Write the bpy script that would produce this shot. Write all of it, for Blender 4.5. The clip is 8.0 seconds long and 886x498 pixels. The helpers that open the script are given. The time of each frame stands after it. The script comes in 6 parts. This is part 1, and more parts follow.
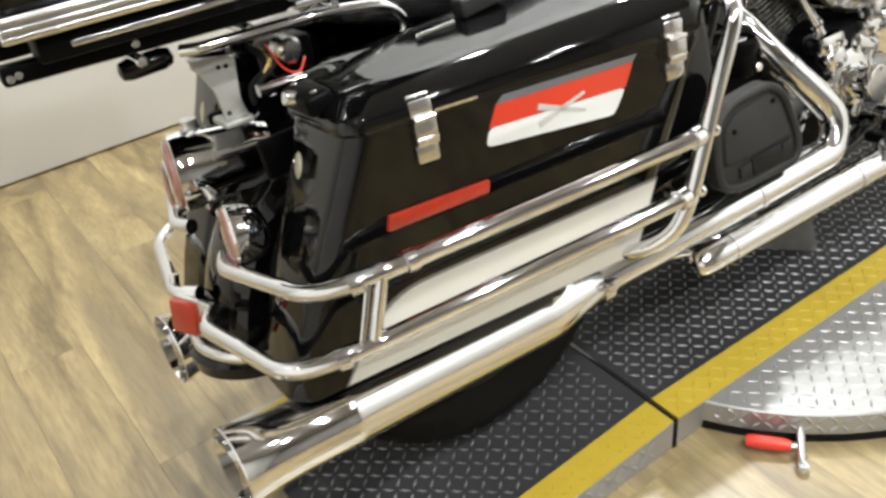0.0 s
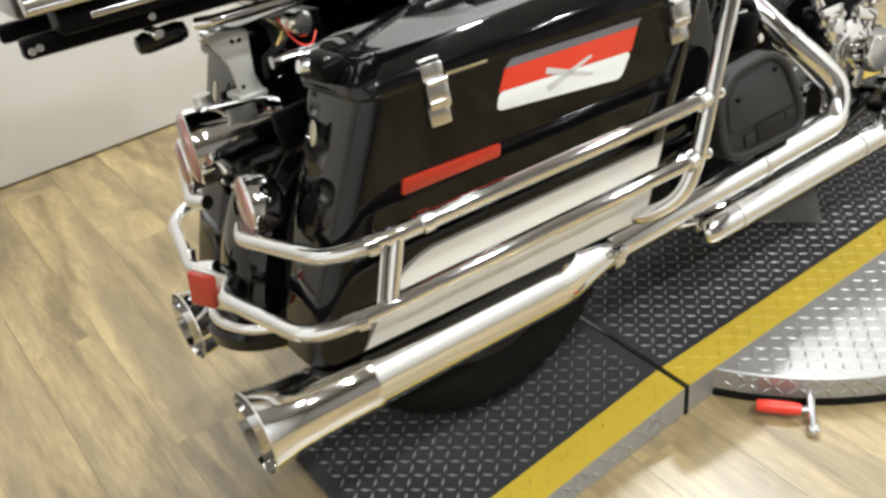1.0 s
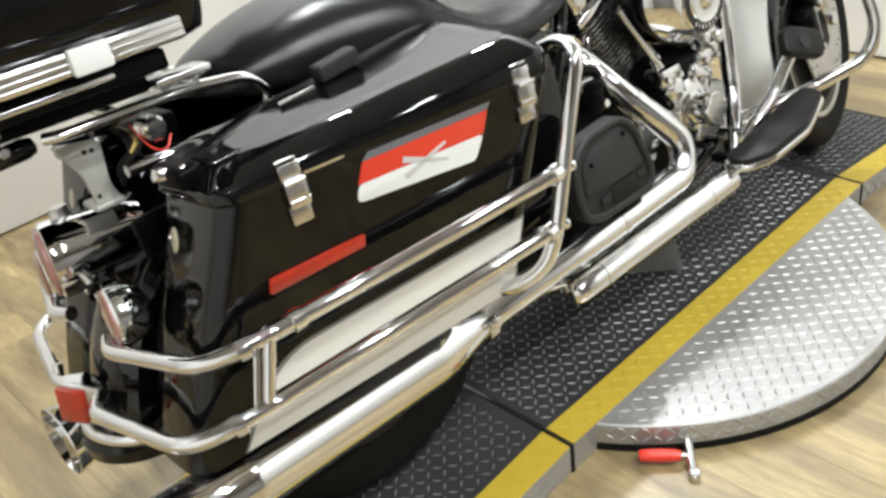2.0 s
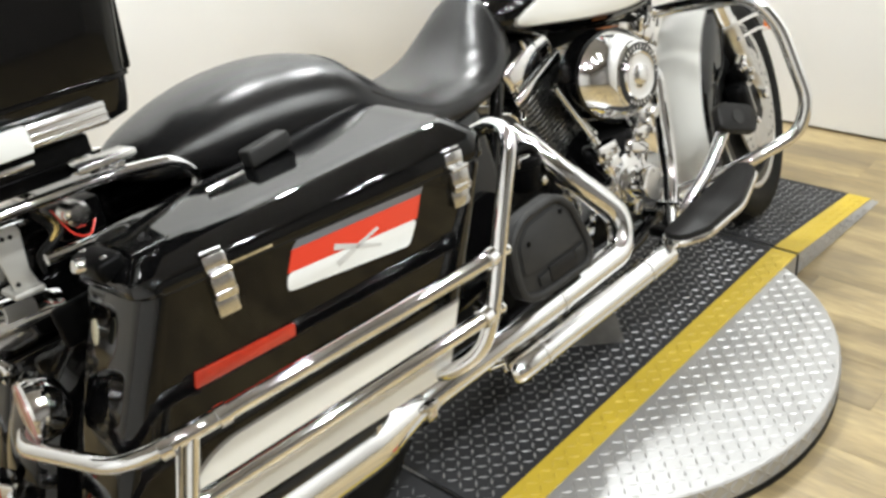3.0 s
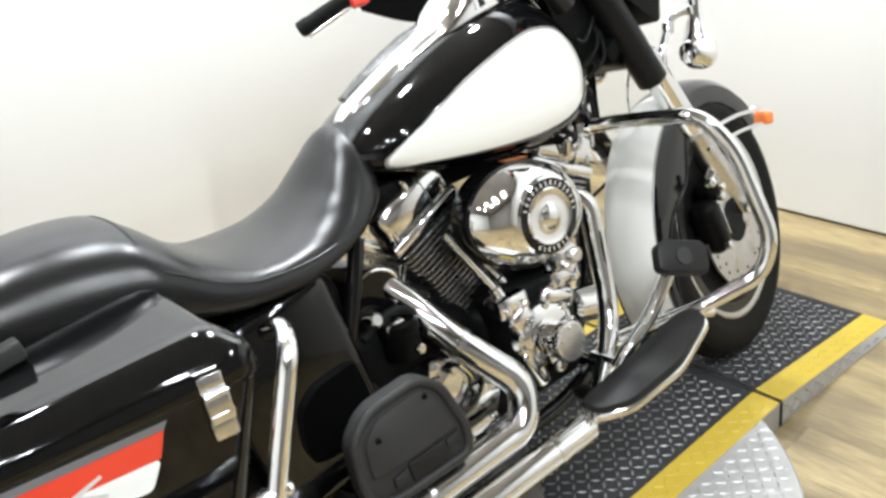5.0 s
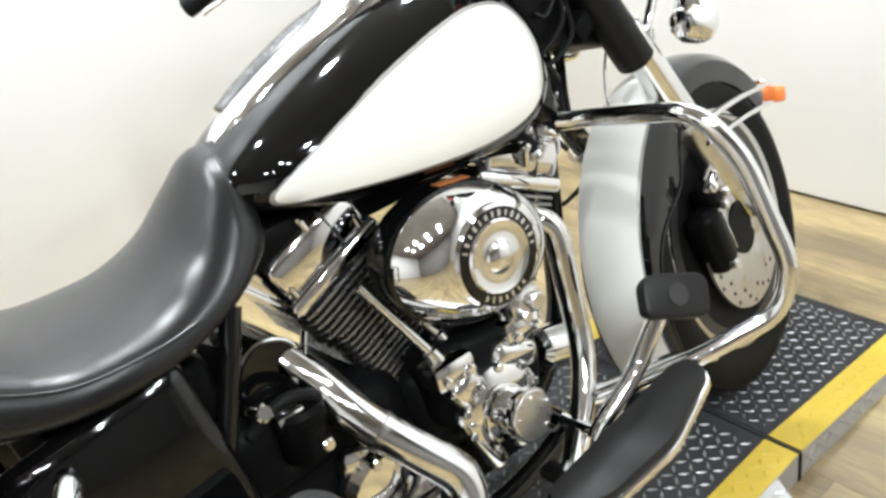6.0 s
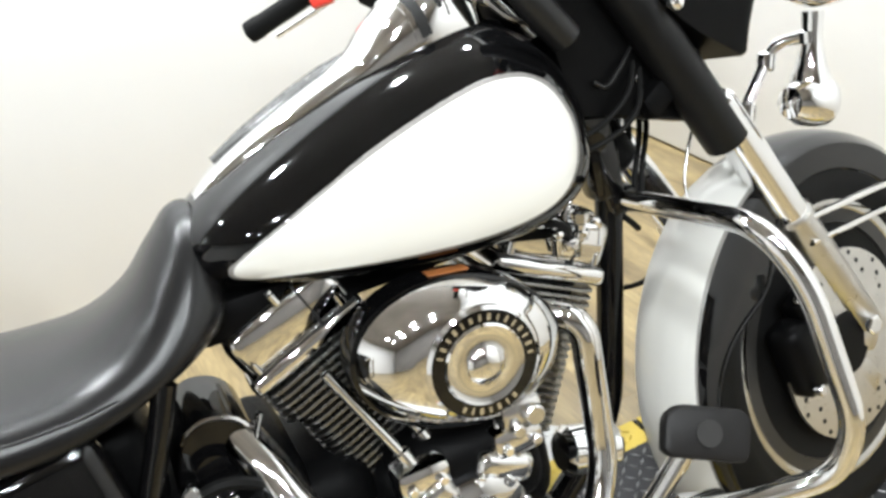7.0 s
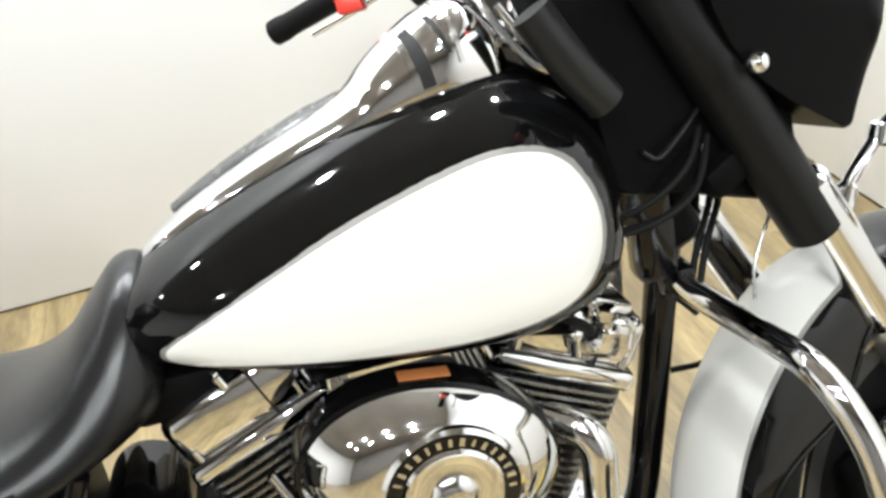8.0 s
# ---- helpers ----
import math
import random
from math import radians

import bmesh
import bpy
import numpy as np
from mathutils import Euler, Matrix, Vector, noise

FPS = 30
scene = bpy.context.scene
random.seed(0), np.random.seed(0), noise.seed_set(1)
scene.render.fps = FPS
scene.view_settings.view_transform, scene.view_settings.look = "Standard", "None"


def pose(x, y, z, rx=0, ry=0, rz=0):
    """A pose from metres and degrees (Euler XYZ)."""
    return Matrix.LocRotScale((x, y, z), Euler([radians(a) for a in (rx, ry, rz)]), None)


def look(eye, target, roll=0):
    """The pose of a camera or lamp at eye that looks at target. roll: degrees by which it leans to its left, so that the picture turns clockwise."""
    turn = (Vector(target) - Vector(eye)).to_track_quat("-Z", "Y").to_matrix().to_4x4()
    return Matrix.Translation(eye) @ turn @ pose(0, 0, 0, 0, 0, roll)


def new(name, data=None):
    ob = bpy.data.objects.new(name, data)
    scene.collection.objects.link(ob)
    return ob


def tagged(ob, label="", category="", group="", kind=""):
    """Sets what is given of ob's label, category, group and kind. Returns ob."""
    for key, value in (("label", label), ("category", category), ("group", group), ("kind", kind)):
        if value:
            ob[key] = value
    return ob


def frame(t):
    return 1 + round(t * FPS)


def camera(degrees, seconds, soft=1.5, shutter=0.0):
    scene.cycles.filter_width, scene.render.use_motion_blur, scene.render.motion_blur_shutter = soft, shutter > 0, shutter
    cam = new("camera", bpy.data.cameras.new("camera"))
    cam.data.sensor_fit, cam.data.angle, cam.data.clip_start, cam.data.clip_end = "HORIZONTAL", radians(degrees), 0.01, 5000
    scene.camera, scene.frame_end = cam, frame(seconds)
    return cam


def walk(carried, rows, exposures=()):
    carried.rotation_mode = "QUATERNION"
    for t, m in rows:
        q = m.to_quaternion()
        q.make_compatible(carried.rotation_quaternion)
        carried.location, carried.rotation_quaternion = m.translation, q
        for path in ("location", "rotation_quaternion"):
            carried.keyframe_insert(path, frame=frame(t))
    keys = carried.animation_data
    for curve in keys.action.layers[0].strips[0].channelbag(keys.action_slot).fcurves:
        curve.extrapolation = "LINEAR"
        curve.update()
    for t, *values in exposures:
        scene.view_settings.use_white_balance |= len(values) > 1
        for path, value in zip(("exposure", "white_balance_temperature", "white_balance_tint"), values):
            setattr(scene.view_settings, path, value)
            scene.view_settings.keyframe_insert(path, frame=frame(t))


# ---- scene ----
cam = camera(50.3, 8.0, soft=3.0)
PATH = [
    (0, (-2.148, -0.791, 1.239), (-1.261, 0.594, 0.102), -5.9),
    (0.2, (-2.151, -0.793, 1.223), (-1.375, 0.449, 0.176), -6.7),
    (0.5, (-2.169, -0.804, 1.219), (-1.316, 0.608, 0.088), -8.1),
    (0.7, (-2.181, -0.81, 1.221), (-1.404, 0.468, 0.22), -7.23),
    (1, (-2.196, -0.824, 1.206), (-1.306, 0.57, 0.082), -7.2),
    (1.2, (-2.196, -0.82, 1.216), (-1.372, 0.434, 0.222), -7.81),
    (1.5, (-2.194, -0.833, 1.229), (-1.213, 0.523, 0.135), -7.4),
    (1.8, (-2.181, -0.832, 1.246), (-1.241, 0.357, 0.275), -8.52),
    (2, (-2.164, -0.832, 1.255), (-1.049, 0.445, 0.195), -7.7),
    (2.2, (-2.152, -0.835, 1.264), (-0.99, 0.418, 0.225), -7.3),
    (3.3, (-2.096, -0.818, 1.298), (-0.814, 0.39, 0.351), -4.9),
    (3.5, (-2.079, -0.828, 1.322), (-0.758, 0.351, 0.392), -4.4),
    (3.8, (-2.02, -0.808, 1.329), (-0.811, 0.252, 0.52), -5.18),
    (4, (-1.952, -0.813, 1.337), (-0.604, 0.365, 0.446), -6.0),
    (4.2, (-1.86, -0.828, 1.33), (-0.676, 0.277, 0.546), -5.59),
    (4.5, (-1.714, -0.864, 1.333), (-0.487, 0.462, 0.476), -4.9),
    (4.8, (-1.61, -0.88, 1.327), (-0.573, 0.341, 0.506), -6.93),
    (5, (-1.554, -0.858, 1.322), (-0.444, 0.539, 0.418), -8.6),
    (5.2, (-1.471, -0.802, 1.313), (-0.357, 0.579, 0.391), -9.6),
    (6.3, (-1.089, -0.59, 1.237), (-0.095, 0.805, 0.203), -12.4),
    (6.5, (-1.01, -0.588, 1.25), (-0.133, 0.911, 0.258), -12.8),
    (6.8, (-0.896, -0.614, 1.266), (-0.222, 0.805, 0.388), -8.92),
    (7, (-0.842, -0.627, 1.265), (-0.177, 0.983, 0.283), -9.9),
    (7.2, (-0.795, -0.627, 1.289), (-0.26, 0.86, 0.428), -9.7),
    (7.5, (-0.727, -0.62, 1.298), (-0.172, 1.026, 0.307), -10.0),
    (7.8, (-0.66, -0.538, 1.289), (-0.247, 0.967, 0.392), -9.62),
    (8, (-0.592, -0.451, 1.288), (-0.231, 1.202, 0.222), -8.9),
]
walk(cam, [(t, look(eye, target, roll)) for t, eye, target, roll in PATH],
     [(0, -0.15, 6600, 10), (1.0, -0.17, 6550, 10), (2.0, -0.22, 6480, 10), (3.4, -0.13, 6560, 10), (4.0, -0.10, 6400, 10), (5.0, -0.03, 6280, 10), (6.4, 0.04, 6270, 10), (8.0, 0.0, 6370, 10)])

# ---- light ----
world = bpy.data.worlds.new("world")
scene.world = world
world.use_nodes = True
world.node_tree.nodes["Background"].inputs[0].default_value = (0.9, 0.92, 1.0, 1)
world.node_tree.nodes["Background"].inputs[1].default_value = 0.03
scene.view_settings.exposure = 0.0

FLOOR = -0.065
CEIL = 3.1
LAMPS = [(x, y, watts) for y in (-2.3, -1.45) for x, watts in ((-2.95, 13), (-2.0, 26), (-1.1, 31), (-0.25, 34))]
WALL_FILL_LAMPS = [(-3.9, 1.5, 10), (-2.6, 1.5, 16), (-1.4, 1.3, 45), (-0.4, 1.25, 50), (0.5, 1.2, 64)]  # brighter row along the wall, added to lift wall and floor; no known fixtures


# ---- materials ----
def material(name, color, rough=0.5, metal=0.0, coat=0.0, var=0.0, var_scale=8.0, bump=0.0, bump_scale=60.0,
             rough_var=0.0, island=0.0, spec=0.5, transmission=0.0):
    m = bpy.data.materials.new(name)
    m.use_nodes = True
    nt = m.node_tree
    b = nt.nodes["Principled BSDF"]
    b.inputs["Base Color"].default_value = (*color, 1)
    b.inputs["Roughness"].default_value = rough
    b.inputs["Metallic"].default_value = metal
    b.inputs["Coat Weight"].default_value = coat
    b.inputs["Coat Roughness"].default_value = 0.03
    b.inputs["Specular IOR Level"].default_value = spec
    b.inputs["Transmission Weight"].default_value = transmission
    tc = nt.nodes.new("ShaderNodeTexCoord")

    def noise_at(scale, detail=6.0):
        n = nt.nodes.new("ShaderNodeTexNoise")
        n.inputs["Scale"].default_value = scale
        n.inputs["Detail"].default_value = detail
        nt.links.new(tc.outputs["Object"], n.inputs["Vector"])
        return n
    if var > 0:
        n = noise_at(var_scale)
        mix = nt.nodes.new("ShaderNodeMix")
        mix.data_type = "RGBA"
        mix.inputs[6].default_value = (*[c * (1 - var) for c in color], 1)
        mix.inputs[7].default_value = (*[min(1, c * (1 + var)) for c in color], 1)
        nt.links.new(n.outputs["Fac"], mix.inputs[0])
        nt.links.new(mix.outputs[2], b.inputs["Base Color"])
    if rough_var > 0:
        n = noise_at(var_scale * 2.7)
        r = nt.nodes.new("ShaderNodeMapRange")
        r.inputs[3].default_value = max(0.0, rough - rough_var)
        r.inputs[4].default_value = rough + rough_var
        nt.links.new(n.outputs["Fac"], r.inputs[0])
        nt.links.new(r.outputs[0], b.inputs["Roughness"])
    if bump > 0:
        n = noise_at(bump_scale)
        bp = nt.nodes.new("ShaderNodeBump")
        bp.inputs["Strength"].default_value = bump
        bp.inputs["Distance"].default_value = 0.002
        nt.links.new(n.outputs["Fac"], bp.inputs["Height"])
        nt.links.new(bp.outputs[0], b.inputs["Normal"])
    return m


CHROME = material("chrome", (0.82, 0.82, 0.825), 0.05, 1.0, rough_var=0.02, var_scale=12, bump=0.015, bump_scale=25)
CHROME_SATIN = material("satin_chrome", (0.72, 0.715, 0.71), 0.2, 1.0, rough_var=0.06, var_scale=30)
ALU = material("polished_aluminium", (0.62, 0.61, 0.59), 0.3, 1.0, var=0.1, rough_var=0.08, var_scale=40)
FIN = material("fin_edge_metal", (0.30, 0.30, 0.295), 0.28, 1.0, var=0.15, var_scale=30, rough_var=0.06)
RIM_LIP = material("polished_rim_edge", (0.60, 0.595, 0.58), 0.16, 1.0, rough_var=0.05)
# silver wheel colour taken down to dark grey, with its shade painted in
SILVER = material("dark_grey_wheel_paint", (0.028, 0.027, 0.026), 0.38, 0.3, rough_var=0.05)
BLACK = material("gloss_black_paint", (0.0025, 0.0025, 0.0027), 0.05, 0.0, coat=0.10, spec=0.38, rough_var=0.02, var_scale=5)
BLACK_SATIN = material("satin_black_paint", (0.0025, 0.0025, 0.0027), 0.38, rough_var=0.08, var_scale=20, spec=0.07)
SLEEVE = material("satin_black_sleeve", (0.005, 0.005, 0.005), 0.40, rough_var=0.08, var_scale=20, spec=0.22, bump=0.08, bump_scale=300)
BLACK_ENGINE = material("black_wrinkle_enamel", (0.003, 0.003, 0.0032), 0.42, spec=0.06, bump=0.3, bump_scale=400)
PLASTIC = material("black_moulded_plastic", (0.002, 0.002, 0.0021), 0.42, spec=0.06, bump=0.15, bump_scale=600, rough_var=0.06)
VINYL = material("black_seat_vinyl", (0.007, 0.0068, 0.007), 0.26, spec=0.35, bump=0.09, bump_scale=500, rough_var=0.025, var_scale=15, var=0.15)
RUBBER = material("black_rubber", (0.0065, 0.0065, 0.0064), 0.62, spec=0.12, var=0.25, var_scale=30, bump=0.2, bump_scale=200)
PAD = material("grey_black_pedal_rubber", (0.009, 0.0085, 0.0085), 0.5, spec=0.25, var=0.2, var_scale=40, bump=0.2, bump_scale=300)
STRIP = material("grey_satin_trim", (0.055, 0.055, 0.054), 0.26, spec=0.5, rough_var=0.06, var=0.1, var_scale=30)
GREY_RUBBER = material("worn_grey_rubber", (0.020, 0.0195, 0.019), 0.55, spec=0.3, var=0.25, var_scale=40, rough_var=0.08, bump=0.25, bump_scale=350)
WHITE = material("cream_white_paint", (0.71, 0.705, 0.67), 0.12, coat=0.5, var=0.02, var_scale=3, rough_var=0.03)
STRIPE_GREY = material("grey_pinstripe", (0.22, 0.21, 0.2), 0.25)
RED = material("red_decal", (0.62, 0.05, 0.025), 0.25, var=0.06)
RED_LENS = material("red_reflector_lens", (0.42, 0.03, 0.012), 0.16, coat=0.5, var=0.18, var_scale=90, bump=0.3, bump_scale=350)
RED_PLASTIC = material("red_plastic", (0.75, 0.05, 0.03), 0.35, var=0.08)
AMBER = material("amber_lens", (0.8, 0.2, 0.04), 0.2, coat=0.4)
PINK_LENS = material("smoked_red_lens", (0.33, 0.16, 0.14), 0.2, coat=0.5, var=0.15, var_scale=60)
DECAL_WHITE = material("white_decal", (0.74, 0.75, 0.74), 0.3, var=0.05, var_scale=40)
DECAL_GREY = material("grey_decal_edge", (0.13, 0.13, 0.14), 0.35)
STICKER = material("orange_label_print", (0.36, 0.13, 0.04), 0.4, var=0.2, var_scale=60)
PALE_PRINT = material("pale_silver_print", (0.52, 0.52, 0.51), 0.3, var=0.1, var_scale=60)
ZINC = material("dull_zinc_plate", (0.52, 0.51, 0.48), 0.45, 0.5, var=0.12, var_scale=25, rough_var=0.08)
CABLE = material("grey_black_cable_cover", (0.010, 0.010, 0.010), 0.36, spec=0.30, rough_var=0.08, var_scale=30, bump=0.15, bump_scale=250)
BADGE = material("ivory_badge", (0.5, 0.46, 0.33), 0.3)
BRASS = material("brass_fitting", (0.55, 0.4, 0.15), 0.25, 1.0)
# near-black for joints and for the shade painted into holes, slots and gaps
DARK = material("dark_recess", (0.004, 0.004, 0.004), 0.7)
WALLPAINT = material("white_wall_paint", (0.79, 0.79, 0.785), 0.42, var=0.03, var_scale=0.9, bump=0.04, bump_scale=90, rough_var=0.06)
# assumed tone: dark and uneven so that chrome and black mirror less light
UNSEEN_GREY = material("grey_wall_paint", (0.20, 0.19, 0.18), 0.6, var=0.35, var_scale=0.7)
CEILING = material("grey_brown_ceiling_paint", (0.24, 0.222, 0.20), 0.8, var=0.45, var_scale=0.9)
STEEL = material("bare_tread_steel", (0.43, 0.427, 0.423), 0.40, 0.65, var=0.14, var_scale=5, rough_var=0.1)
PLATE_BLACK = material("worn_black_plate_paint", (0.036, 0.036, 0.038), 0.5, spec=0.09, var=0.4, var_scale=7, rough_var=0.12, bump=0.2, bump_scale=120)
LUG_BLACK = material("scuffed_black_lugs", (0.26, 0.26, 0.265), 0.32, 0.5, var=0.5, var_scale=18, rough_var=0.1)
SCUFFED = material("scuffed_dark_steel", (0.13, 0.125, 0.12), 0.5, 0.4, var=0.6, var_scale=22, rough_var=0.12, bump=0.3, bump_scale=90)
YELLOW = material("yellow_safety_paint", (0.50, 0.36, 0.035), 0.45, var=0.12, var_scale=14, rough_var=0.1, bump=0.2, bump_scale=150)
BULB = bpy.data.materials.new("lamp_glow")
BULB.use_nodes = True
BULB.node_tree.nodes["Principled BSDF"].inputs["Emission Color"].default_value = (1, 0.93, 0.82, 1)
BULB.node_tree.nodes["Principled BSDF"].inputs["Emission Strength"].default_value = 20


def wood_material():
    m = bpy.data.materials.new("oak_vinyl_plank")
    m.use_nodes = True
    nt = m.node_tree
    b = nt.nodes["Principled BSDF"]
    tc, info = nt.nodes.new("ShaderNodeTexCoord"), nt.nodes.new("ShaderNodeObjectInfo")
    shift = nt.nodes.new("ShaderNodeVectorMath")
    shift.operation = "MULTIPLY_ADD"
    shift.inputs[1].default_value = (1, 1, 1)
    comb = nt.nodes.new("ShaderNodeCombineXYZ")
    mul = nt.nodes.new("ShaderNodeMath")
    mul.operation = "MULTIPLY"
    mul.inputs[1].default_value = 37.0
    nt.links.new(info.outputs["Random"], mul.inputs[0])
    for i in range(3):
        nt.links.new(mul.outputs[0], comb.inputs[i])
    nt.links.new(tc.outputs["Object"], shift.inputs[0])
    nt.links.new(comb.outputs[0], shift.inputs[2])
    stretch = nt.nodes.new("ShaderNodeVectorMath")
    stretch.operation = "MULTIPLY"
    stretch.inputs[1].default_value = (1, 0.14, 1)
    nt.links.new(shift.outputs[0], stretch.inputs[0])

    def tex(scale, detail, source, distort=0.0):
        n = nt.nodes.new("ShaderNodeTexNoise")
        n.inputs["Scale"].default_value = scale
        n.inputs["Detail"].default_value = detail
        n.inputs["Distortion"].default_value = distort
        nt.links.new(source.outputs[0], n.inputs["Vector"])
        return n
    broad, grain, knot = tex(16, 6, stretch, 0.6), tex(130, 8, stretch), tex(9, 5, stretch, 0.7)
    ramp = nt.nodes.new("ShaderNodeValToRGB")
    ramp.color_ramp.elements[0].position, ramp.color_ramp.elements[1].position = 0.3, 0.72
    ramp.color_ramp.elements[0].color = (0.168, 0.122, 0.058, 1)
    ramp.color_ramp.elements[1].color = (0.42, 0.322, 0.158, 1)
    mid = ramp.color_ramp.elements.new(0.5)
    mid.color = (0.310, 0.232, 0.112, 1)
    add = nt.nodes.new("ShaderNodeMath")
    add.operation = "ADD"
    sc = nt.nodes.new("ShaderNodeMath")
    sc.operation = "MULTIPLY_ADD"
    sc.inputs[1].default_value, sc.inputs[2].default_value = 0.20, -0.11
    nt.links.new(info.outputs["Random"], sc.inputs[0])
    nt.links.new(broad.outputs["Fac"], add.inputs[0])
    nt.links.new(sc.outputs[0], add.inputs[1])
    nt.links.new(add.outputs[0], ramp.inputs[0])
    mix = nt.nodes.new("ShaderNodeMix")
    mix.data_type, mix.blend_type = "RGBA", "MULTIPLY"
    mix.inputs[0].default_value = 0.55
    g2 = nt.nodes.new("ShaderNodeMapRange")
    g2.inputs[1].default_value, g2.inputs[2].default_value = 0.3, 0.7
    g2.inputs[3].default_value, g2.inputs[4].default_value = 0.48, 1.18
    nt.links.new(grain.outputs["Fac"], g2.inputs[0])
    nt.links.new(ramp.outputs[0], mix.inputs[6])
    nt.links.new(g2.outputs[0], mix.inputs[7])
    grey = nt.nodes.new("ShaderNodeMix")
    grey.data_type = "RGBA"
    grey.inputs[7].default_value = (0.165, 0.126, 0.072, 1)
    gm = nt.nodes.new("ShaderNodeMapRange")
    gm.inputs[1].default_value, gm.inputs[2].default_value = 0.47, 0.70
    gm.inputs[4].default_value = 0.8
    nt.links.new(knot.outputs["Fac"], gm.inputs[0])
    nt.links.new(gm.outputs[0], grey.inputs[0])
    nt.links.new(mix.outputs[2], grey.inputs[6])
    nt.links.new(grey.outputs[2], b.inputs["Base Color"])
    b.inputs["Roughness"].default_value = 0.32
    b.inputs["Specular IOR Level"].default_value = 0.85
    bp = nt.nodes.new("ShaderNodeBump")
    bp.inputs["Strength"].default_value, bp.inputs["Distance"].default_value = 0.12, 0.001
    nt.links.new(grain.outputs["Fac"], bp.inputs["Height"])
    nt.links.new(bp.outputs[0], b.inputs["Normal"])
    return m


WOOD = wood_material()


# ---- mesh tools: each shape is a pair (vertices, faces) ----
def obj(name, shape, mat, parent=None, label="", angle=38):
    me = bpy.data.meshes.new(name)
    me.from_pydata([tuple(v) for v in shape[0]], [], [tuple(f) for f in shape[1]])
    me.materials.append(mat)
    bm = bmesh.new()
    bm.from_mesh(me)
    bmesh.ops.remove_doubles(bm, verts=bm.verts, dist=1e-5)
    bmesh.ops.recalc_face_normals(bm, faces=bm.faces)
    bm.to_mesh(me)
    bm.free()
    me.shade_smooth()
    me.set_sharp_from_angle(angle=radians(angle))
    ob = new(name, me)
    if parent is not None:
        ob.parent = parent
    if label:
        ob["label"] = label
    return ob


part = obj


def merge(*shapes):
    v, f = [], []
    for a, b in shapes:
        n = len(v)
        v += [tuple(p) for p in a]
        f += [tuple(i + n for i in q) for q in b]
    return v, f


def xf(shape, m):
    return [tuple(m @ Vector(p)) for p in shape[0]], shape[1]


def mirrored(shape):
    return [(p[0], -p[1], p[2]) for p in shape[0]], [tuple(reversed(q)) for q in shape[1]]


def curve(pts, k=7, closed=False):
    """Smooth run of points through pts."""
    P = [Vector(p) for p in pts]
    n, out = len(P), []
    last = n if closed else n - 1
    for i in range(last):
        p1, p2 = P[i], P[(i + 1) % n]
        p0 = P[i - 1] if (i > 0 or closed) else p1 * 2 - p2
        p3 = P[(i + 2) % n] if (i + 2 < n or closed) else p2 * 2 - p1
        for j in range(k):
            t = j / k
            out.append(0.5 * ((2 * p1) + (p2 - p0) * t + (2 * p0 - 5 * p1 + 4 * p2 - p3) * t * t + (3 * p1 - p0 - 3 * p2 + p3) * t ** 3))
    if not closed:
        out.append(P[-1])
    return out


def bent(pts, radius, k=6):
    """A run of straight pieces whose corners are rounded with that radius."""
    P = [Vector(p) for p in pts]
    out = [P[0]]
    for i in range(1, len(P) - 1):
        a, b = P[i - 1] - P[i], P[i + 1] - P[i]
        d = min(radius, a.length * 0.48, b.length * 0.48)
        s, e = P[i] + a.normalized() * d, P[i] + b.normalized() * d
        for j in range(k + 1):
            t = j / k
            out.append(s * (1 - t) ** 2 + P[i] * 2 * t * (1 - t) + e * t * t)
    return out + [P[-1]]


def sweep(path, r, n=14, closed=False, flat=1.0, up=None):
    """A tube along path; r is one radius or one for each point; flat squeezes it along its second axis."""
    path = [Vector(p) for p in path]
    m = len(path)
    rad = r if isinstance(r, (list, tuple)) else [r] * m
    tang = []
    for i in range(m):
        a = path[(i - 1) % m] if (closed or i > 0) else path[i]
        b = path[(i + 1) % m] if (closed or i < m - 1) else path[i]
        tang.append((b - a).normalized())
    u = Vector(up) if up else (Vector((0, 0, 1)) if abs(tang[0].z) < 0.9 else Vector((1, 0, 0)))
    v, f = [], []
    for i in range(m):
        t = tang[i]
        if up:
            u = Vector(up)
        u = (u - t * u.dot(t)).normalized()
        w = t.cross(u)
        for j in range(n):
            a = 2 * math.pi * j / n
            v.append(path[i] + (w * math.cos(a) + u * math.sin(a) * flat) * rad[i])
    for i in range(m if closed else m - 1):
        for j in range(n):
            a, b = i * n + j, i * n + (j + 1) % n
            c, d = ((i + 1) % m) * n + j, ((i + 1) % m) * n + (j + 1) % n
            f.append((a, b, d, c))
    if not closed:
        f += [tuple(reversed(range(n))), tuple(range((m - 1) * n, m * n))]
    return v, f


def loft(rings, cap=True, around=True):
    n = len(rings[0])
    v = [tuple(p) for r in rings for p in r]
    f = []
    for i in range(len(rings) - 1):
        for j in range(n if around else n - 1):
            a, b = i * n + j, i * n + (j + 1) % n
            f.append((a, b, b + n, a + n))
    if cap:
        f += [tuple(reversed(range(n))), tuple(range((len(rings) - 1) * n, len(rings) * n))]
    return v, f


def rbox(c, s, r=0.004, m=None, seg=2):
    """A box of size s round c with rounded edges."""
    bm = bmesh.new()
    bmesh.ops.create_cube(bm, size=1, matrix=Matrix.Diagonal((*s, 1)))
    if r > 0:
        bmesh.ops.bevel(bm, geom=bm.edges[:], offset=min(r, min(s) * 0.49), segments=seg, profile=0.5, affect="EDGES")
    m = m or Matrix.Identity(4)
    v = [tuple(Matrix.Translation(c) @ m @ p.co) for p in bm.verts]
    f = [tuple(q.index for q in g.verts) for g in bm.faces]
    bm.free()
    return v, f


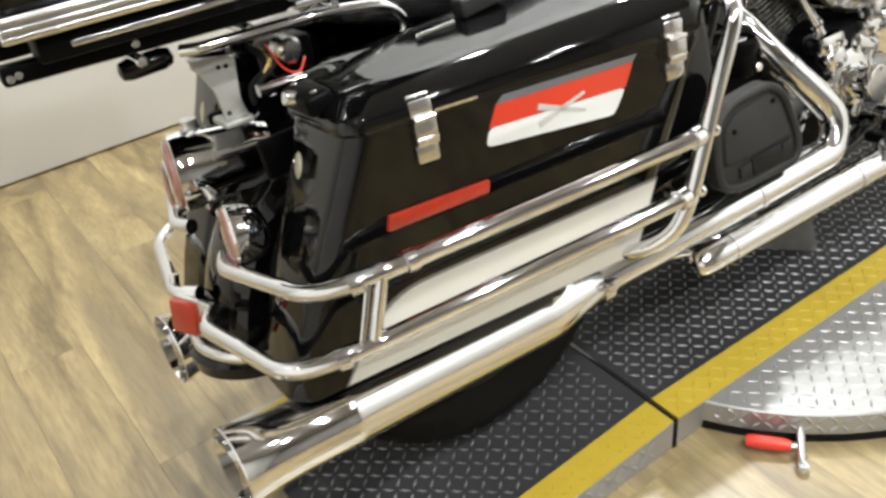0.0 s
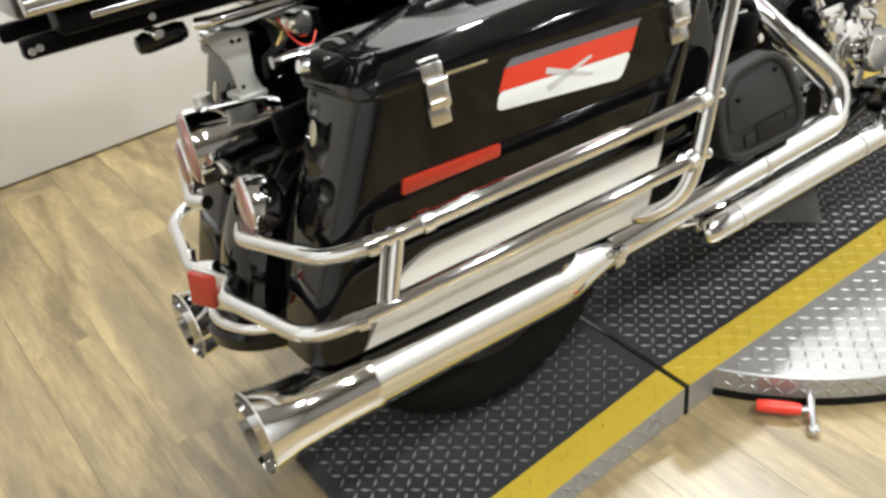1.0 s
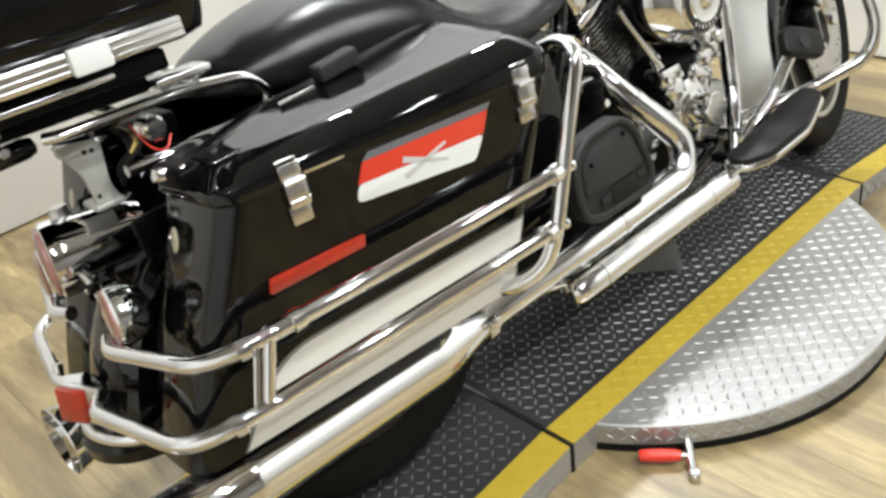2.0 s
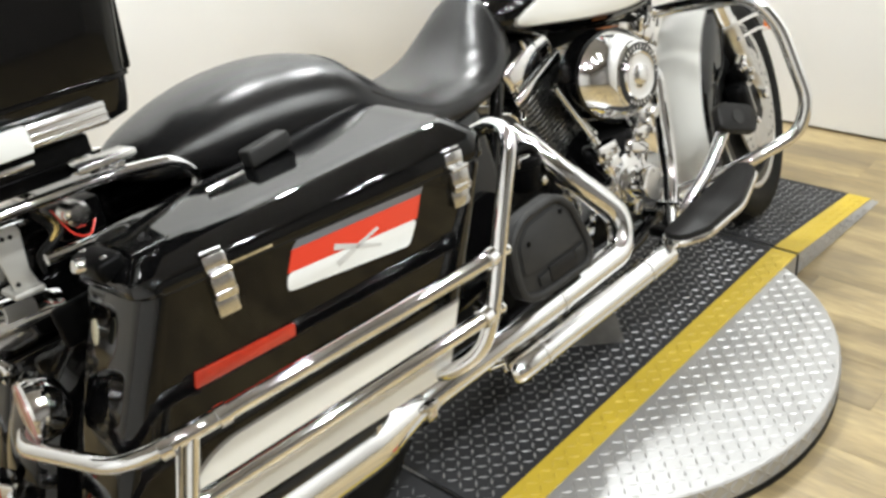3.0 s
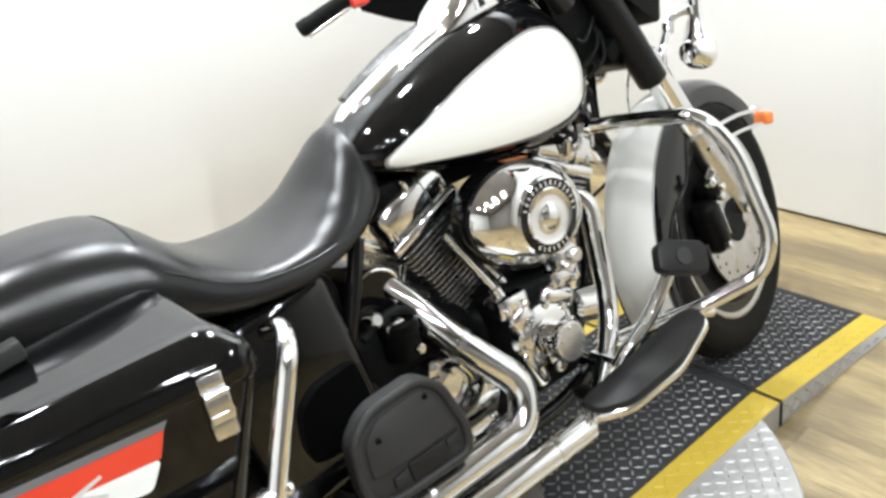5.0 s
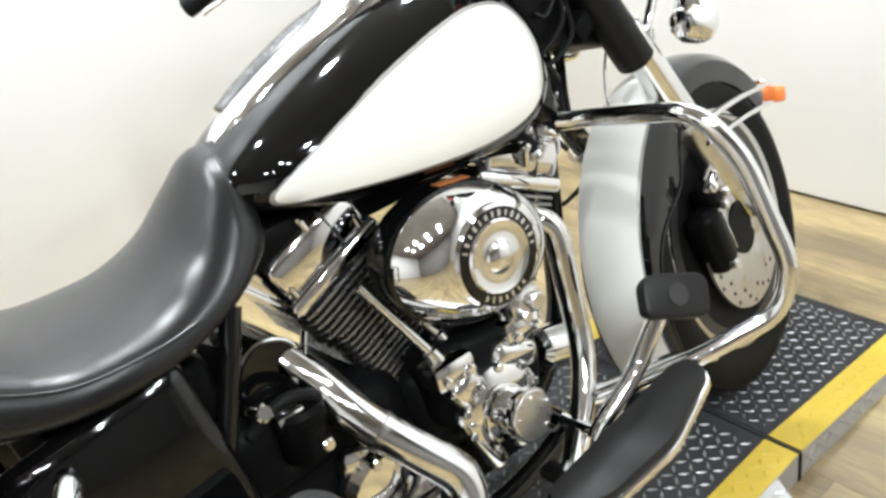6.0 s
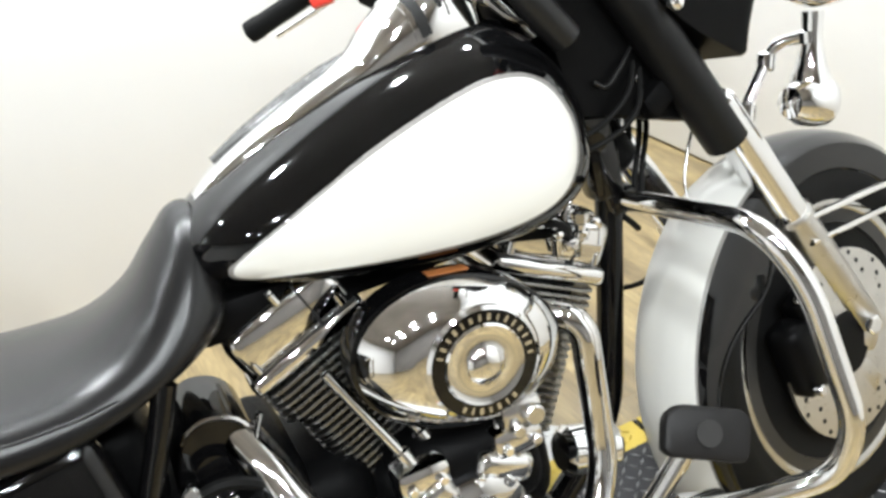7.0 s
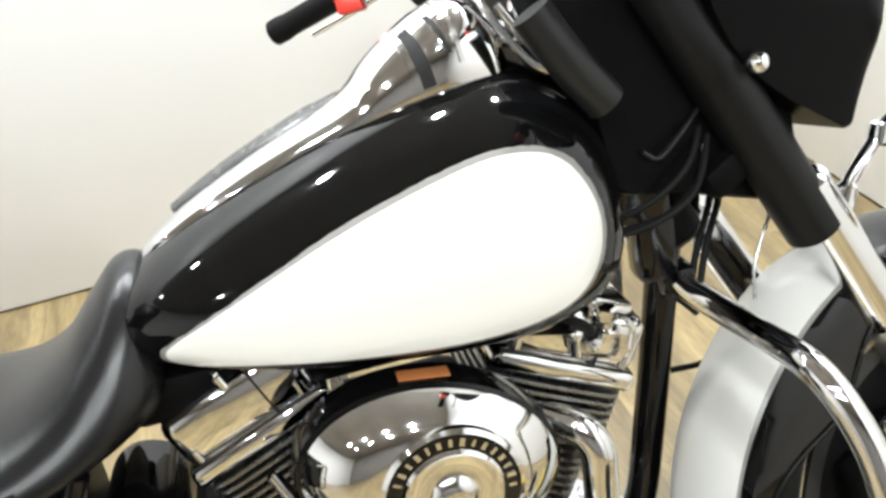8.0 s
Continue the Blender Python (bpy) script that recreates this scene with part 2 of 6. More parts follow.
def axes(d, hint=(0, 0, 1)):
    d = Vector(d).normalized()
    h = Vector(hint)
    if abs(d.dot(h)) > 0.95:
        h = Vector((1, 0, 0))
    u = (h - d * h.dot(d)).normalized()
    return u.cross(d), u, d


def lathe(profile, c, d, n=32, hint=(0, 0, 1), sx=1.0, sy=1.0):
    """Turns (radius, height) pairs round the axis d through c."""
    a, u, d = axes(d, hint)
    c = Vector(c)
    rings = [[c + d * h + a * (r * sx * math.cos(2 * math.pi * j / n)) + u * (r * sy * math.sin(2 * math.pi * j / n)) for j in range(n)]
             for r, h in profile]
    return loft(rings)


def rod(a, b, r, n=14, r2=None):
    a, b = Vector(a), Vector(b)
    l = (b - a).length
    r2 = r if r2 is None else r2
    e = min(r * 0.25, l * 0.2)
    return lathe([(r - e, 0), (r, e), (r2, l - e), (r2 - e, l)], a, b - a, n)


def ball(c, s, n=16, m=10):
    c = Vector(c)
    rings = []
    for i in range(1, m):
        a = math.pi * i / m - math.pi / 2
        rings.append([c + Vector((s[0] * math.cos(a) * math.cos(2 * math.pi * j / n), s[1] * math.cos(a) * math.sin(2 * math.pi * j / n), s[2] * math.sin(a)))
                      for j in range(n)])
    return loft(rings)


def slab(outline, place, thick, edge=0.003):
    """A plate: outline in (u, v); place(u, v, w) gives the point, w from 0 at the back to thick in front."""
    n = len(outline)
    cu, cv = sum(p[0] for p in outline) / n, sum(p[1] for p in outline) / n
    size = max(max(abs(p[0] - cu), abs(p[1] - cv)) for p in outline)
    k = 1 - edge / size
    rings = [[place(u, v, 0) for u, v in outline], [place(u, v, thick - edge) for u, v in outline],
             [place(cu + (u - cu) * (1 - 0.3 * (1 - k)), cv + (v - cv) * (1 - 0.3 * (1 - k)), thick - 0.3 * edge) for u, v in outline],
             [place(cu + (u - cu) * k, cv + (v - cv) * k, thick) for u, v in outline]]
    return loft(rings)


def rounded(pts, r, k=4):
    """A closed outline with rounded corners."""
    P = [Vector(p) for p in pts]
    out, n = [], len(P)
    for i in range(n):
        a, b = P[i - 1] - P[i], P[(i + 1) % n] - P[i]
        d = min(r, a.length * 0.45, b.length * 0.45)
        s, e = P[i] + a.normalized() * d, P[i] + b.normalized() * d
        for j in range(k + 1):
            t = j / k
            q = s * (1 - t) ** 2 + P[i] * 2 * t * (1 - t) + e * t * t
            out.append((q.x, q.y))
    return out


def lerp_table(rows, x):
    """Smooth look-up in rows (x, value, value, ...)."""
    if x <= rows[0][0]:
        return rows[0][1:]
    for a, b in zip(rows, rows[1:]):
        if x <= b[0]:
            t = (x - a[0]) / (b[0] - a[0])
            return tuple(p + (q - p) * t for p, q in zip(a[1:], b[1:]))
    return rows[-1][1:]


def smooth_rows(rows, k=5):
    """The rows of a table made denser along a smooth curve."""
    cols, n = len(rows[0]), len(rows)
    out = []
    for i in range(n - 1):
        for j in range(k):
            t, row = j / k, []
            for c in range(cols):
                p1, p2 = rows[i][c], rows[i + 1][c]
                p0 = rows[i - 1][c] if i else 2 * p1 - p2
                p3 = rows[i + 2][c] if i + 2 < n else 2 * p2 - p1
                row.append(0.5 * (2 * p1 + (p2 - p0) * t + (2 * p0 - 5 * p1 + 4 * p2 - p3) * t * t + (3 * p1 - p0 - 3 * p2 + p3) * t ** 3))
            out.append(tuple(row))
    return out + [rows[-1]]


# ---- the room ----
def structure(name, shape, mat, label="", angle=38):
    ob = obj(name, shape, mat, None, label, angle)
    return tagged(ob, kind="structure")


X0, X1, Y0, Y1 = -4.6, 0.94, -5.0, 1.925
structure("wall_north", rbox(((X0 + X1) / 2, Y1 + 0.06, (FLOOR + CEIL) / 2 + 0.003), (X1 - X0 + 0.24, 0.12, CEIL - FLOOR - 0.006), 0.004), WALLPAINT,
          "smooth white painted showroom wall behind the motorcycle")
structure("wall_east", rbox((X1 + 0.06, (Y0 + Y1) / 2 - 0.002, (FLOOR + CEIL) / 2 + 0.003), (0.12, Y1 - Y0 - 0.004, CEIL - FLOOR - 0.006), 0.004), WALLPAINT,
          "smooth white painted showroom wall beyond the ramp")
structure("wall_west", rbox((X0 - 0.06, (Y0 + Y1) / 2, (FLOOR + CEIL) / 2), (0.12, Y1 - Y0, CEIL - FLOOR), 0.004), WALLPAINT, "smooth white painted far wall of the showroom")
# south wall is out of view, added to shape what the motorcycle mirrors
structure("wall_south", rbox(((X0 + X1) / 2, Y0 - 0.06, (FLOOR + CEIL) / 2), (X1 - X0 + 0.24, 0.12, CEIL - FLOOR), 0.004), UNSEEN_GREY, "grey painted wall of the showroom")
structure("ceiling", rbox(((X0 + X1) / 2, (Y0 + Y1) / 2, CEIL + 0.06), (X1 - X0 + 0.24, Y1 - Y0 + 0.24, 0.12), 0.004), CEILING, "grey-brown ceiling with rows of round downlights")
floor = structure("floor", rbox(((X0 + X1) / 2, (Y0 + Y1) / 2, FLOOR - 0.062), (X1 - X0 + 0.2, Y1 - Y0 + 0.2, 0.11), 0.0), WOOD, "light oak plank floor with grey-brown grain")

# ---- ceiling lamps ----
ring = lathe([(0.085, 0.0), (0.10, 0.004), (0.10, 0.03), (0.08, 0.035), (0.076, 0.012), (0.072, 0.0)], (0, 0, -0.035), (0, 0, 1), 32)
lamp_mesh = None
for x, y, watts in LAMPS + WALL_FILL_LAMPS:
    lamp = new("ceiling_lamp")
    lamp.matrix_world = pose(x, y, CEIL)
    tagged(lamp, "round white recessed ceiling downlight", "lamp", "ceiling downlights")
    if lamp_mesh is None:
        lamp_mesh = obj("trim_ring", ring, DECAL_WHITE, lamp).data
    else:
        new("trim_ring", lamp_mesh).parent = lamp
    light = bpy.data.lights.new("downlight", "AREA")
    light.shape, light.size, light.energy, light.color = "DISK", 0.12, watts, (0.965, 1.0, 0.995)
    bulb = new("downlight", light)
    bulb.parent = lamp
    bulb.matrix_local = pose(0, 0, -0.04)

# ---- the turntable ----
CX, CY, R = -0.597, 0.288, 0.592
W0, WY, WB, W1 = 0.0, 0.066, 0.512, 0.578
turntable = tagged(new("turntable"), "low round steel tread-plate turntable with black and yellow painted runway", "turntable")
turntable.matrix_world = pose(CX, CY, FLOOR)
TT = Matrix.Translation((-CX, -CY, -FLOOR))


def ttpart(name, shape, mat, label="", parent=turntable, angle=30):
    return obj(name, xf(shape, TT), mat, parent, label, angle)


H = -FLOOR
ttpart("rubber_skirt", lathe([(R - 0.02, 0.001), (R + 0.002, 0.001), (R + 0.003, 0.008), (R + 0.001, 0.0155), (R - 0.02, 0.0155)], (CX, CY, FLOOR), (0, 0, 1), 96), RUBBER)
ttpart("disc", lathe([(R - 0.004, 0.016), (R, 0.018), (R, H - 0.003), (R - 0.003, H)], (CX, CY, FLOOR), (0, 0, 1), 128), STEEL, "bare steel tread-plate disc")


def wedge(x0, x1, z0, z1, y0, y1, top=True, deep=None, flare=0.0):
    """A bar from x0 to x1 whose top goes from z0 to z1."""
    b0, b1 = (FLOOR + 0.002, FLOOR + 0.002) if deep is None else (z0 - deep, z1 - deep)
    rings, n = [], 16 if flare else 1
    for i in range(n + 1):
        t = i / n
        x, lo, hi, f = x0 + (x1 - x0) * t, b0 + (b1 - b0) * t, z0 + (z1 - z0) * t, flare * t
        rings.append([(x, y0 - f, lo), (x, y1 + f, lo), (x, y1, hi), (x, y0, hi)])
    return loft(rings)


XR, XF, XRE, XFE = CX - R, CX + R, -1.795, 0.505
for a, b in ((XR + 0.006, XR + 0.2), (XF - 0.2, XF - 0.006)):
    ttpart("runway_frame", wedge(a, b, -0.0005, -0.0005, W0, W1), STEEL, "tread-plate side skirt")
ramps = {}
for name, a, b in (("front_ramp", XF + 0.006, XFE), ("rear_ramp", XR - 0.006, XRE)):
    ramps[name] = ttpart(name, wedge(a, b, -0.0005, FLOOR + 0.005, W0, W1, flare=0.022), STEEL, "sloping tread-plate ramp with painted top")
ttpart("front_joint", rbox((XF, (W0 + W1) / 2, -0.036), (0.010, W1 - W0 + 0.004, 0.066), 0.002), RUBBER, "black rubber joint")
ttpart("rear_joint", rbox((XR, (W0 + W1) / 2, -0.036), (0.010, W1 - W0 + 0.004, 0.066), 0.002), RUBBER, "black rubber joint")
for a, b, za, zb in ((XR + 0.006, XF - 0.006, 0.002, 0.002), (XF + 0.006, XFE, 0.002, FLOOR + 0.0075), (XR - 0.006, XRE, 0.002, FLOOR + 0.0075)):
    ttpart("black_runway", wedge(a, b, za, zb, WY, WB, deep=0.0035), PLATE_BLACK, "worn black painted tread plate")
    ttpart("yellow_stripe", wedge(a, b, za, zb, W0 + 0.001, WY, deep=0.0035), YELLOW, "yellow painted safety stripe")
    ttpart("yellow_stripe", wedge(a, b, za, zb, WB, W1 - 0.001, deep=0.0035), YELLOW, "yellow painted safety stripe")


def deck(x):
    """Height of the painted runway."""
    if x > XF:
        return 0.002 + (FLOOR + 0.0055) * (x - XF) / (XFE - XF)
    if x < XR:
        return 0.002 + (FLOOR + 0.0055) * (XR - x) / (XR - XRE)
    return 0.002


def lugs(x0, x1, y0, y1, keep, height, step=0.0215):
    """Raised tread lugs, turned crosswise by turns."""
    v, f = [], []
    i0, i1, j0, j1 = [round(c / step) for c in (x0, x1, y0, y1)]
    for i in range(i0, i1 + 1):
        for j in range(j0, j1 + 1):
            x, y = i * step, j * step
            if not keep(x, y):
                continue
            z = height(x)
            a = radians(45 if (i + j) % 2 else -45)
            l, w, h = 0.0125, 0.0036, 0.0019
            c, s = math.cos(a), math.sin(a)
            n = len(v)
            for p, q, k in ((-l, 0, -0.0004), (0, -w, -0.0004), (l, 0, -0.0004), (0, w, -0.0004), (-l * 0.55, 0, h), (l * 0.55, 0, h)):
                v.append((x + c * p - s * q, y + s * p + c * q, z + k + (height(x + c * p - s * q) - z)))
            f += [(n, n + 1, n + 5, n + 4), (n + 1, n + 2, n + 5), (n + 2, n + 3, n + 4, n + 5), (n + 3, n, n + 4)]
    return v, f


M = 0.012


def off_joint(x):
    return abs(x - XF) > 0.018 and abs(x - XR) > 0.018 and XRE + M < x < XFE - M


for name, mat, shape in (
        ("black_tread", LUG_BLACK, lugs(XRE, XFE, WY, WB, lambda x, y: off_joint(x) and WY + M < y < WB - M, deck)),
        ("yellow_tread", YELLOW, lugs(XRE, XFE, W0, W1, lambda x, y: off_joint(x) and (W0 + M < y < WY - M or WB + M < y < W1 - M), deck)),
        ("steel_tread", STEEL, lugs(CX - R, CX + R, CY - R, CY + R,
                                   lambda x, y: math.hypot(x - CX, y - CY) < R - M and (y < W0 - M or y > W1 + M), lambda x: 0.0))):
    tagged(ttpart(name, shape, mat, angle=20), kind="stuff")


def side_lugs():
    """Lugs on the upright skirts of disc and ramps."""
    v, f = [], []

    def lug(c, d, n, a):
        c, d, n = Vector(c), Vector(d), Vector(n)
        u = Vector((0, 0, 1))
        p, q = d * math.cos(a) + u * math.sin(a), u * math.cos(a) - d * math.sin(a)
        k = len(v)
        for s, t, h in ((-0.0135, 0, -0.0004), (0, -0.0046, -0.0004), (0.0135, 0, -0.0004), (0, 0.0046, -0.0004), (-0.008, 0, 0.0024), (0.008, 0, 0.0024)):
            v.append(tuple(c + p * s + q * t + n * h))
        f.extend([(k, k + 1, k + 5, k + 4), (k + 1, k + 2, k + 5), (k + 2, k + 3, k + 4, k + 5), (k + 3, k, k + 4)])
    for i in range(170):
        a = 2 * math.pi * i / 170
        n = (math.cos(a), math.sin(a), 0)
        if W0 - 0.02 < CY + R * n[1] < W1 + 0.02:
            continue
        for j, z in enumerate((-0.034, -0.013)):
            lug((CX + R * n[0], CY + R * n[1], z), (-n[1], n[0], 0), n, radians(45 if (i + j) % 2 else -45))
    for x0, x1 in ((XF + 0.02, XFE - 0.05), (XRE + 0.05, XR - 0.02)):
        for i in range(int((x1 - x0) / 0.0215)):
            x = x0 + i * 0.0215
            h = deck(x) - FLOOR
            fl = 0.022 * abs(x - (XF if x > XF else XR)) / 0.5
            for j, k in enumerate((0.70, 0.33)):
                if h * 0.3 > (0.004 if j else 0.008):
                    lug((x, W0 - fl * (1 - k) - 0.0002, FLOOR + h * k), (1, 0, 0), (0, -1, 0), radians(45 if (i + j) % 2 else -45))
    return v, f


tagged(ttpart("skirt_tread", side_lugs(), STEEL, angle=20), kind="stuff")

# red-handled brake clamp at the rim of the turntable
clamp = tagged(new("turntable_clamp"), "small steel brake clamp with a red rubber handle on the floor", "clamp")
clamp.matrix_world = pose(-1.08, -0.17, FLOOR)
CM = Matrix.Translation((1.08, 0.17, -FLOOR))
obj("handle", xf(sweep(curve([(-1.097, -0.083, FLOOR + 0.02), (-1.075, -0.111, FLOOR + 0.02), (-1.05, -0.143, FLOOR + 0.02)], 4), [0.010, 0.012, 0.012, 0.0125, 0.0125, 0.0125, 0.012, 0.012, 0.009], 14), CM), RED_PLASTIC, clamp, "red rubber grip")
obj("lever", xf(merge(rod((-1.052, -0.14, FLOOR + 0.02), (-1.035, -0.162, FLOOR + 0.02), 0.006),
                      sweep(bent([(-1.006, -0.127, FLOOR + 0.033), (-1.026, -0.145, FLOOR + 0.026), (-1.062, -0.176, FLOOR + 0.012)], 0.01), 0.008, 10),
                      rod((-1.066, -0.182, FLOOR), (-1.066, -0.182, FLOOR + 0.016), 0.012), rod((-1.006, -0.127, FLOOR + 0.015), (-1.006, -0.127, FLOOR + 0.033), 0.009)), CM), CHROME_SATIN, clamp, "zinc-plated steel lever")

# tread-plate wedge that stands on the runway under the frame
block = tagged(new("wedge_block"), "small triangular tread-plate wedge standing on the black runway", "wedge")
block.matrix_world = pose(-0.60, 0.22, 0.003)
BM = Matrix.Translation((0.60, -0.22, -0.003))
obj("plate", xf(loft([[(-0.588, 0.148, 0.003), (-0.70, 0.275, 0.003), (-0.48, 0.30, 0.003)], [(-0.585, 0.17, 0.06), (-0.66, 0.26, 0.06), (-0.50, 0.29, 0.06)], [(-0.575, 0.20, 0.10), (-0.62, 0.25, 0.10), (-0.53, 0.27, 0.10)]]), BM), SCUFFED, block)

# ---- the motorcycle: x ahead, y to its left, z up, from the rear wheel's foot ----
bike = tagged(new("motorcycle"), "black and cream-white touring motorcycle with chrome trim on its stand", "motorcycle")
bike.matrix_world = pose(-1.43, 0.335, 0, 0, 0, -3) @ pose(0, 0, 0, -10, 0, 0)
AXLE = 0.298
RAKE, STEER = 28.0, 8.0
HEAD = Vector((1.305, 0, 0.687))
SDIR = Vector((-math.sin(radians(RAKE)), 0, math.cos(radians(RAKE))))
TURN = Matrix.Translation(HEAD + Vector((0, 0.04, 0))) @ Matrix.Rotation(radians(STEER), 4, SDIR) @ Matrix.Translation(-HEAD)


def P(name, shape, mat, label="", parent=bike, angle=38):
    return part(name, shape, mat, parent, label, angle)


def S(name, shape, mat, label="", parent=bike, angle=38):
    """A part that turns with the steering."""
    return part(name, xf(shape, TURN), mat, parent, label, angle)


TURN_WHEEL = Matrix.Translation(HEAD + Vector((0, 0.04, 0))) @ Matrix.Rotation(radians(16), 4, SDIR) @ Matrix.Translation(-HEAD)


def F(name, shape, mat, label="", parent=bike, angle=38):
    """A part of the front wheel and its fender."""
    return part(name, xf(shape, TURN_WHEEL), mat, parent, label, angle)


TURN_BAR = Matrix.Translation(HEAD + Vector((0, 0.04, 0))) @ Matrix.Rotation(radians(25), 4, SDIR) @ Matrix.Translation(-HEAD)


def B(name, shape, mat, label="", parent=bike, angle=38):
    """A part of the handlebar."""
    return part(name, xf(shape, TURN_BAR), mat, parent, label, angle)


# -- wheels --
def tyre(c, r, w):
    prof = []
    for i in range(25):
        a = math.pi * (i / 24) - math.pi / 2
        prof.append((r - w * 0.95 + w * 0.95 * math.copysign(abs(math.cos(a)) ** 0.75, 1), w * math.copysign(abs(math.sin(a)) ** 0.8, math.sin(a))))
    prof = [(r - w * 1.55, -w * 0.72)] + prof + [(r - w * 1.55, w * 0.72)]
    return lathe(prof, c, (0, 1, 0), 72, hint=(1, 0, 0))


def grooves(c, r, w):
    """Raised tread blocks round the tyre's crown."""
    v, f = [], []
    for i in range(44):
        for side in (-1, 1):
            a = 2 * math.pi * (i + 0.25 * side) / 44
            q = len(v)
            for da, y in ((-0.045, 0.006), (0.045, 0.006), (0.075, w * 0.72), (-0.015, w * 0.72)):
                for rr in (-0.004, 0.0026):
                    k = r - (0.012 if y > 0.02 else 0.0) + rr
                    v.append((c[0] + k * math.cos(a + da), c[1] + y * side, c[2] + k * math.sin(a + da)))
            f += [(q + 1, q + 3, q + 5, q + 7), (q, q + 1, q + 3, q + 2), (q + 2, q + 3, q + 5, q + 4), (q + 4, q + 5, q + 7, q + 6), (q + 6, q + 7, q + 1, q)]
    return v, f


def rim(c, r, w, spokes=9):
    prof = [(r - 0.028, -w), (r, -w), (r + 0.004, -w + 0.004), (r - 0.006, -w + 0.014), (r - 0.03, -w + 0.02), (r - 0.03, w - 0.02), (r - 0.006, w - 0.014), (r + 0.004, w - 0.004), (r, w), (r - 0.028, w), (r - 0.04, 0)]
    n = 64
    rings = []
    for rr, h in prof + [prof[0]]:
        rings.append([(c[0] + rr * math.cos(2 * math.pi * j / n), c[1] + h, c[2] + rr * math.sin(2 * math.pi * j / n)) for j in range(n)])
    hoop = loft(rings, cap=False)
    hub = lathe([(0.03, -w * 0.9), (0.045, -w * 0.85), (0.045, w * 0.85), (0.03, w * 0.9)], c, (0, 1, 0), 28)
    arms = []
    for i in range(spokes):
        a = 2 * math.pi * i / spokes
        for s in (-1, 1):
            p0 = Vector((c[0] + 0.04 * math.cos(a), c[1] + s * 0.01, c[2] + 0.04 * math.sin(a)))
            p1 = Vector((c[0] + (r - 0.03) * math.cos(a + s * 0.13), c[1], c[2] + (r - 0.03) * math.sin(a + s * 0.13)))
            arms.append(sweep([p0, p1], [0.012, 0.009], 8))
    return merge(hoop), hub, arms


RW, FW = Vector((-0.02, -0.09, AXLE)), Vector((1.557, -0.068, 0.290))
GUARD = Vector((1.569, -0.061, 0.285))  # centre of the front fender


def wheel(put, name, c, r, w, lip):
    """A cast wheel: the rim holds its hub and spokes."""
    hoop, hub, arms = rim(c, r, w)
    ob = put(name, hoop, SILVER, "dark grey cast wheel")
    put("hub", hub, SILVER, parent=ob)
    for s in (-1, 1):
        put("rim_lip", lathe([(r - 0.014, -0.010), (r - 0.008, -0.001), (r + 0.002, 0.003), (r + 0.008, 0.003), (r + 0.011, -0.003), (r - 0.014, -0.010)], (c[0], c[1] + s * w, c[2]), (0, s, 0), 64, hint=(1, 0, 0)), lip, "rim edge", ob)
    for arm in arms:
        put("spoke", arm, SILVER, parent=ob)
    return ob


rear_wheel = wheel(P, "rear_wheel", RW, 0.205, 0.055, SILVER)
P("tyre", tyre(RW, 0.312, 0.073), RUBBER, "black road tyre", rear_wheel)
P("tread", grooves(RW, 0.312, 0.073), RUBBER, parent=rear_wheel)["kind"] = "stuff"
front_wheel = wheel(F, "front_wheel", FW, 0.217, 0.050, RIM_LIP)
F("tyre", tyre(FW, 0.309, 0.062), RUBBER, "black road tyre", front_wheel)
F("tread", grooves(FW, 0.309, 0.062), RUBBER, parent=front_wheel)["kind"] = "stuff"


def rotor(c):
    n = 48
    ring = lathe([(0.112, -0.0025), (0.150, -0.0025), (0.150, 0.0025), (0.112, 0.0025), (0.112, -0.0025)], c, (0, 1, 0), n, hint=(1, 0, 0))
    shapes = []
    for i in range(6):
        a = 2 * math.pi * i / 6
        shapes.append(rbox((c[0] + 0.078 * math.cos(a), c[1], c[2] + 0.078 * math.sin(a)), (0.075, 0.006, 0.030), 0.002, Matrix.Rotation(-a, 4, "Y")))
    return ring, lathe([(0.03, -0.006), (0.05, -0.006), (0.05, 0.006), (0.03, 0.006)], c, (0, 1, 0), 24), shapes


# solid dark studs on the disc; the colour stands for the holes' shade
def holes(c, side):
    out = []
    for i in range(40):
        a = 2 * math.pi * i / 40
        rr = (0.118, 0.130, 0.142)[i % 3]
        out.append(lathe([(0.0042, 0), (0.0042, 0.0032)], (c[0] + rr * math.cos(a), c[1], c[2] + rr * math.sin(a)), (0, side, 0), 8))
    return merge(*out)


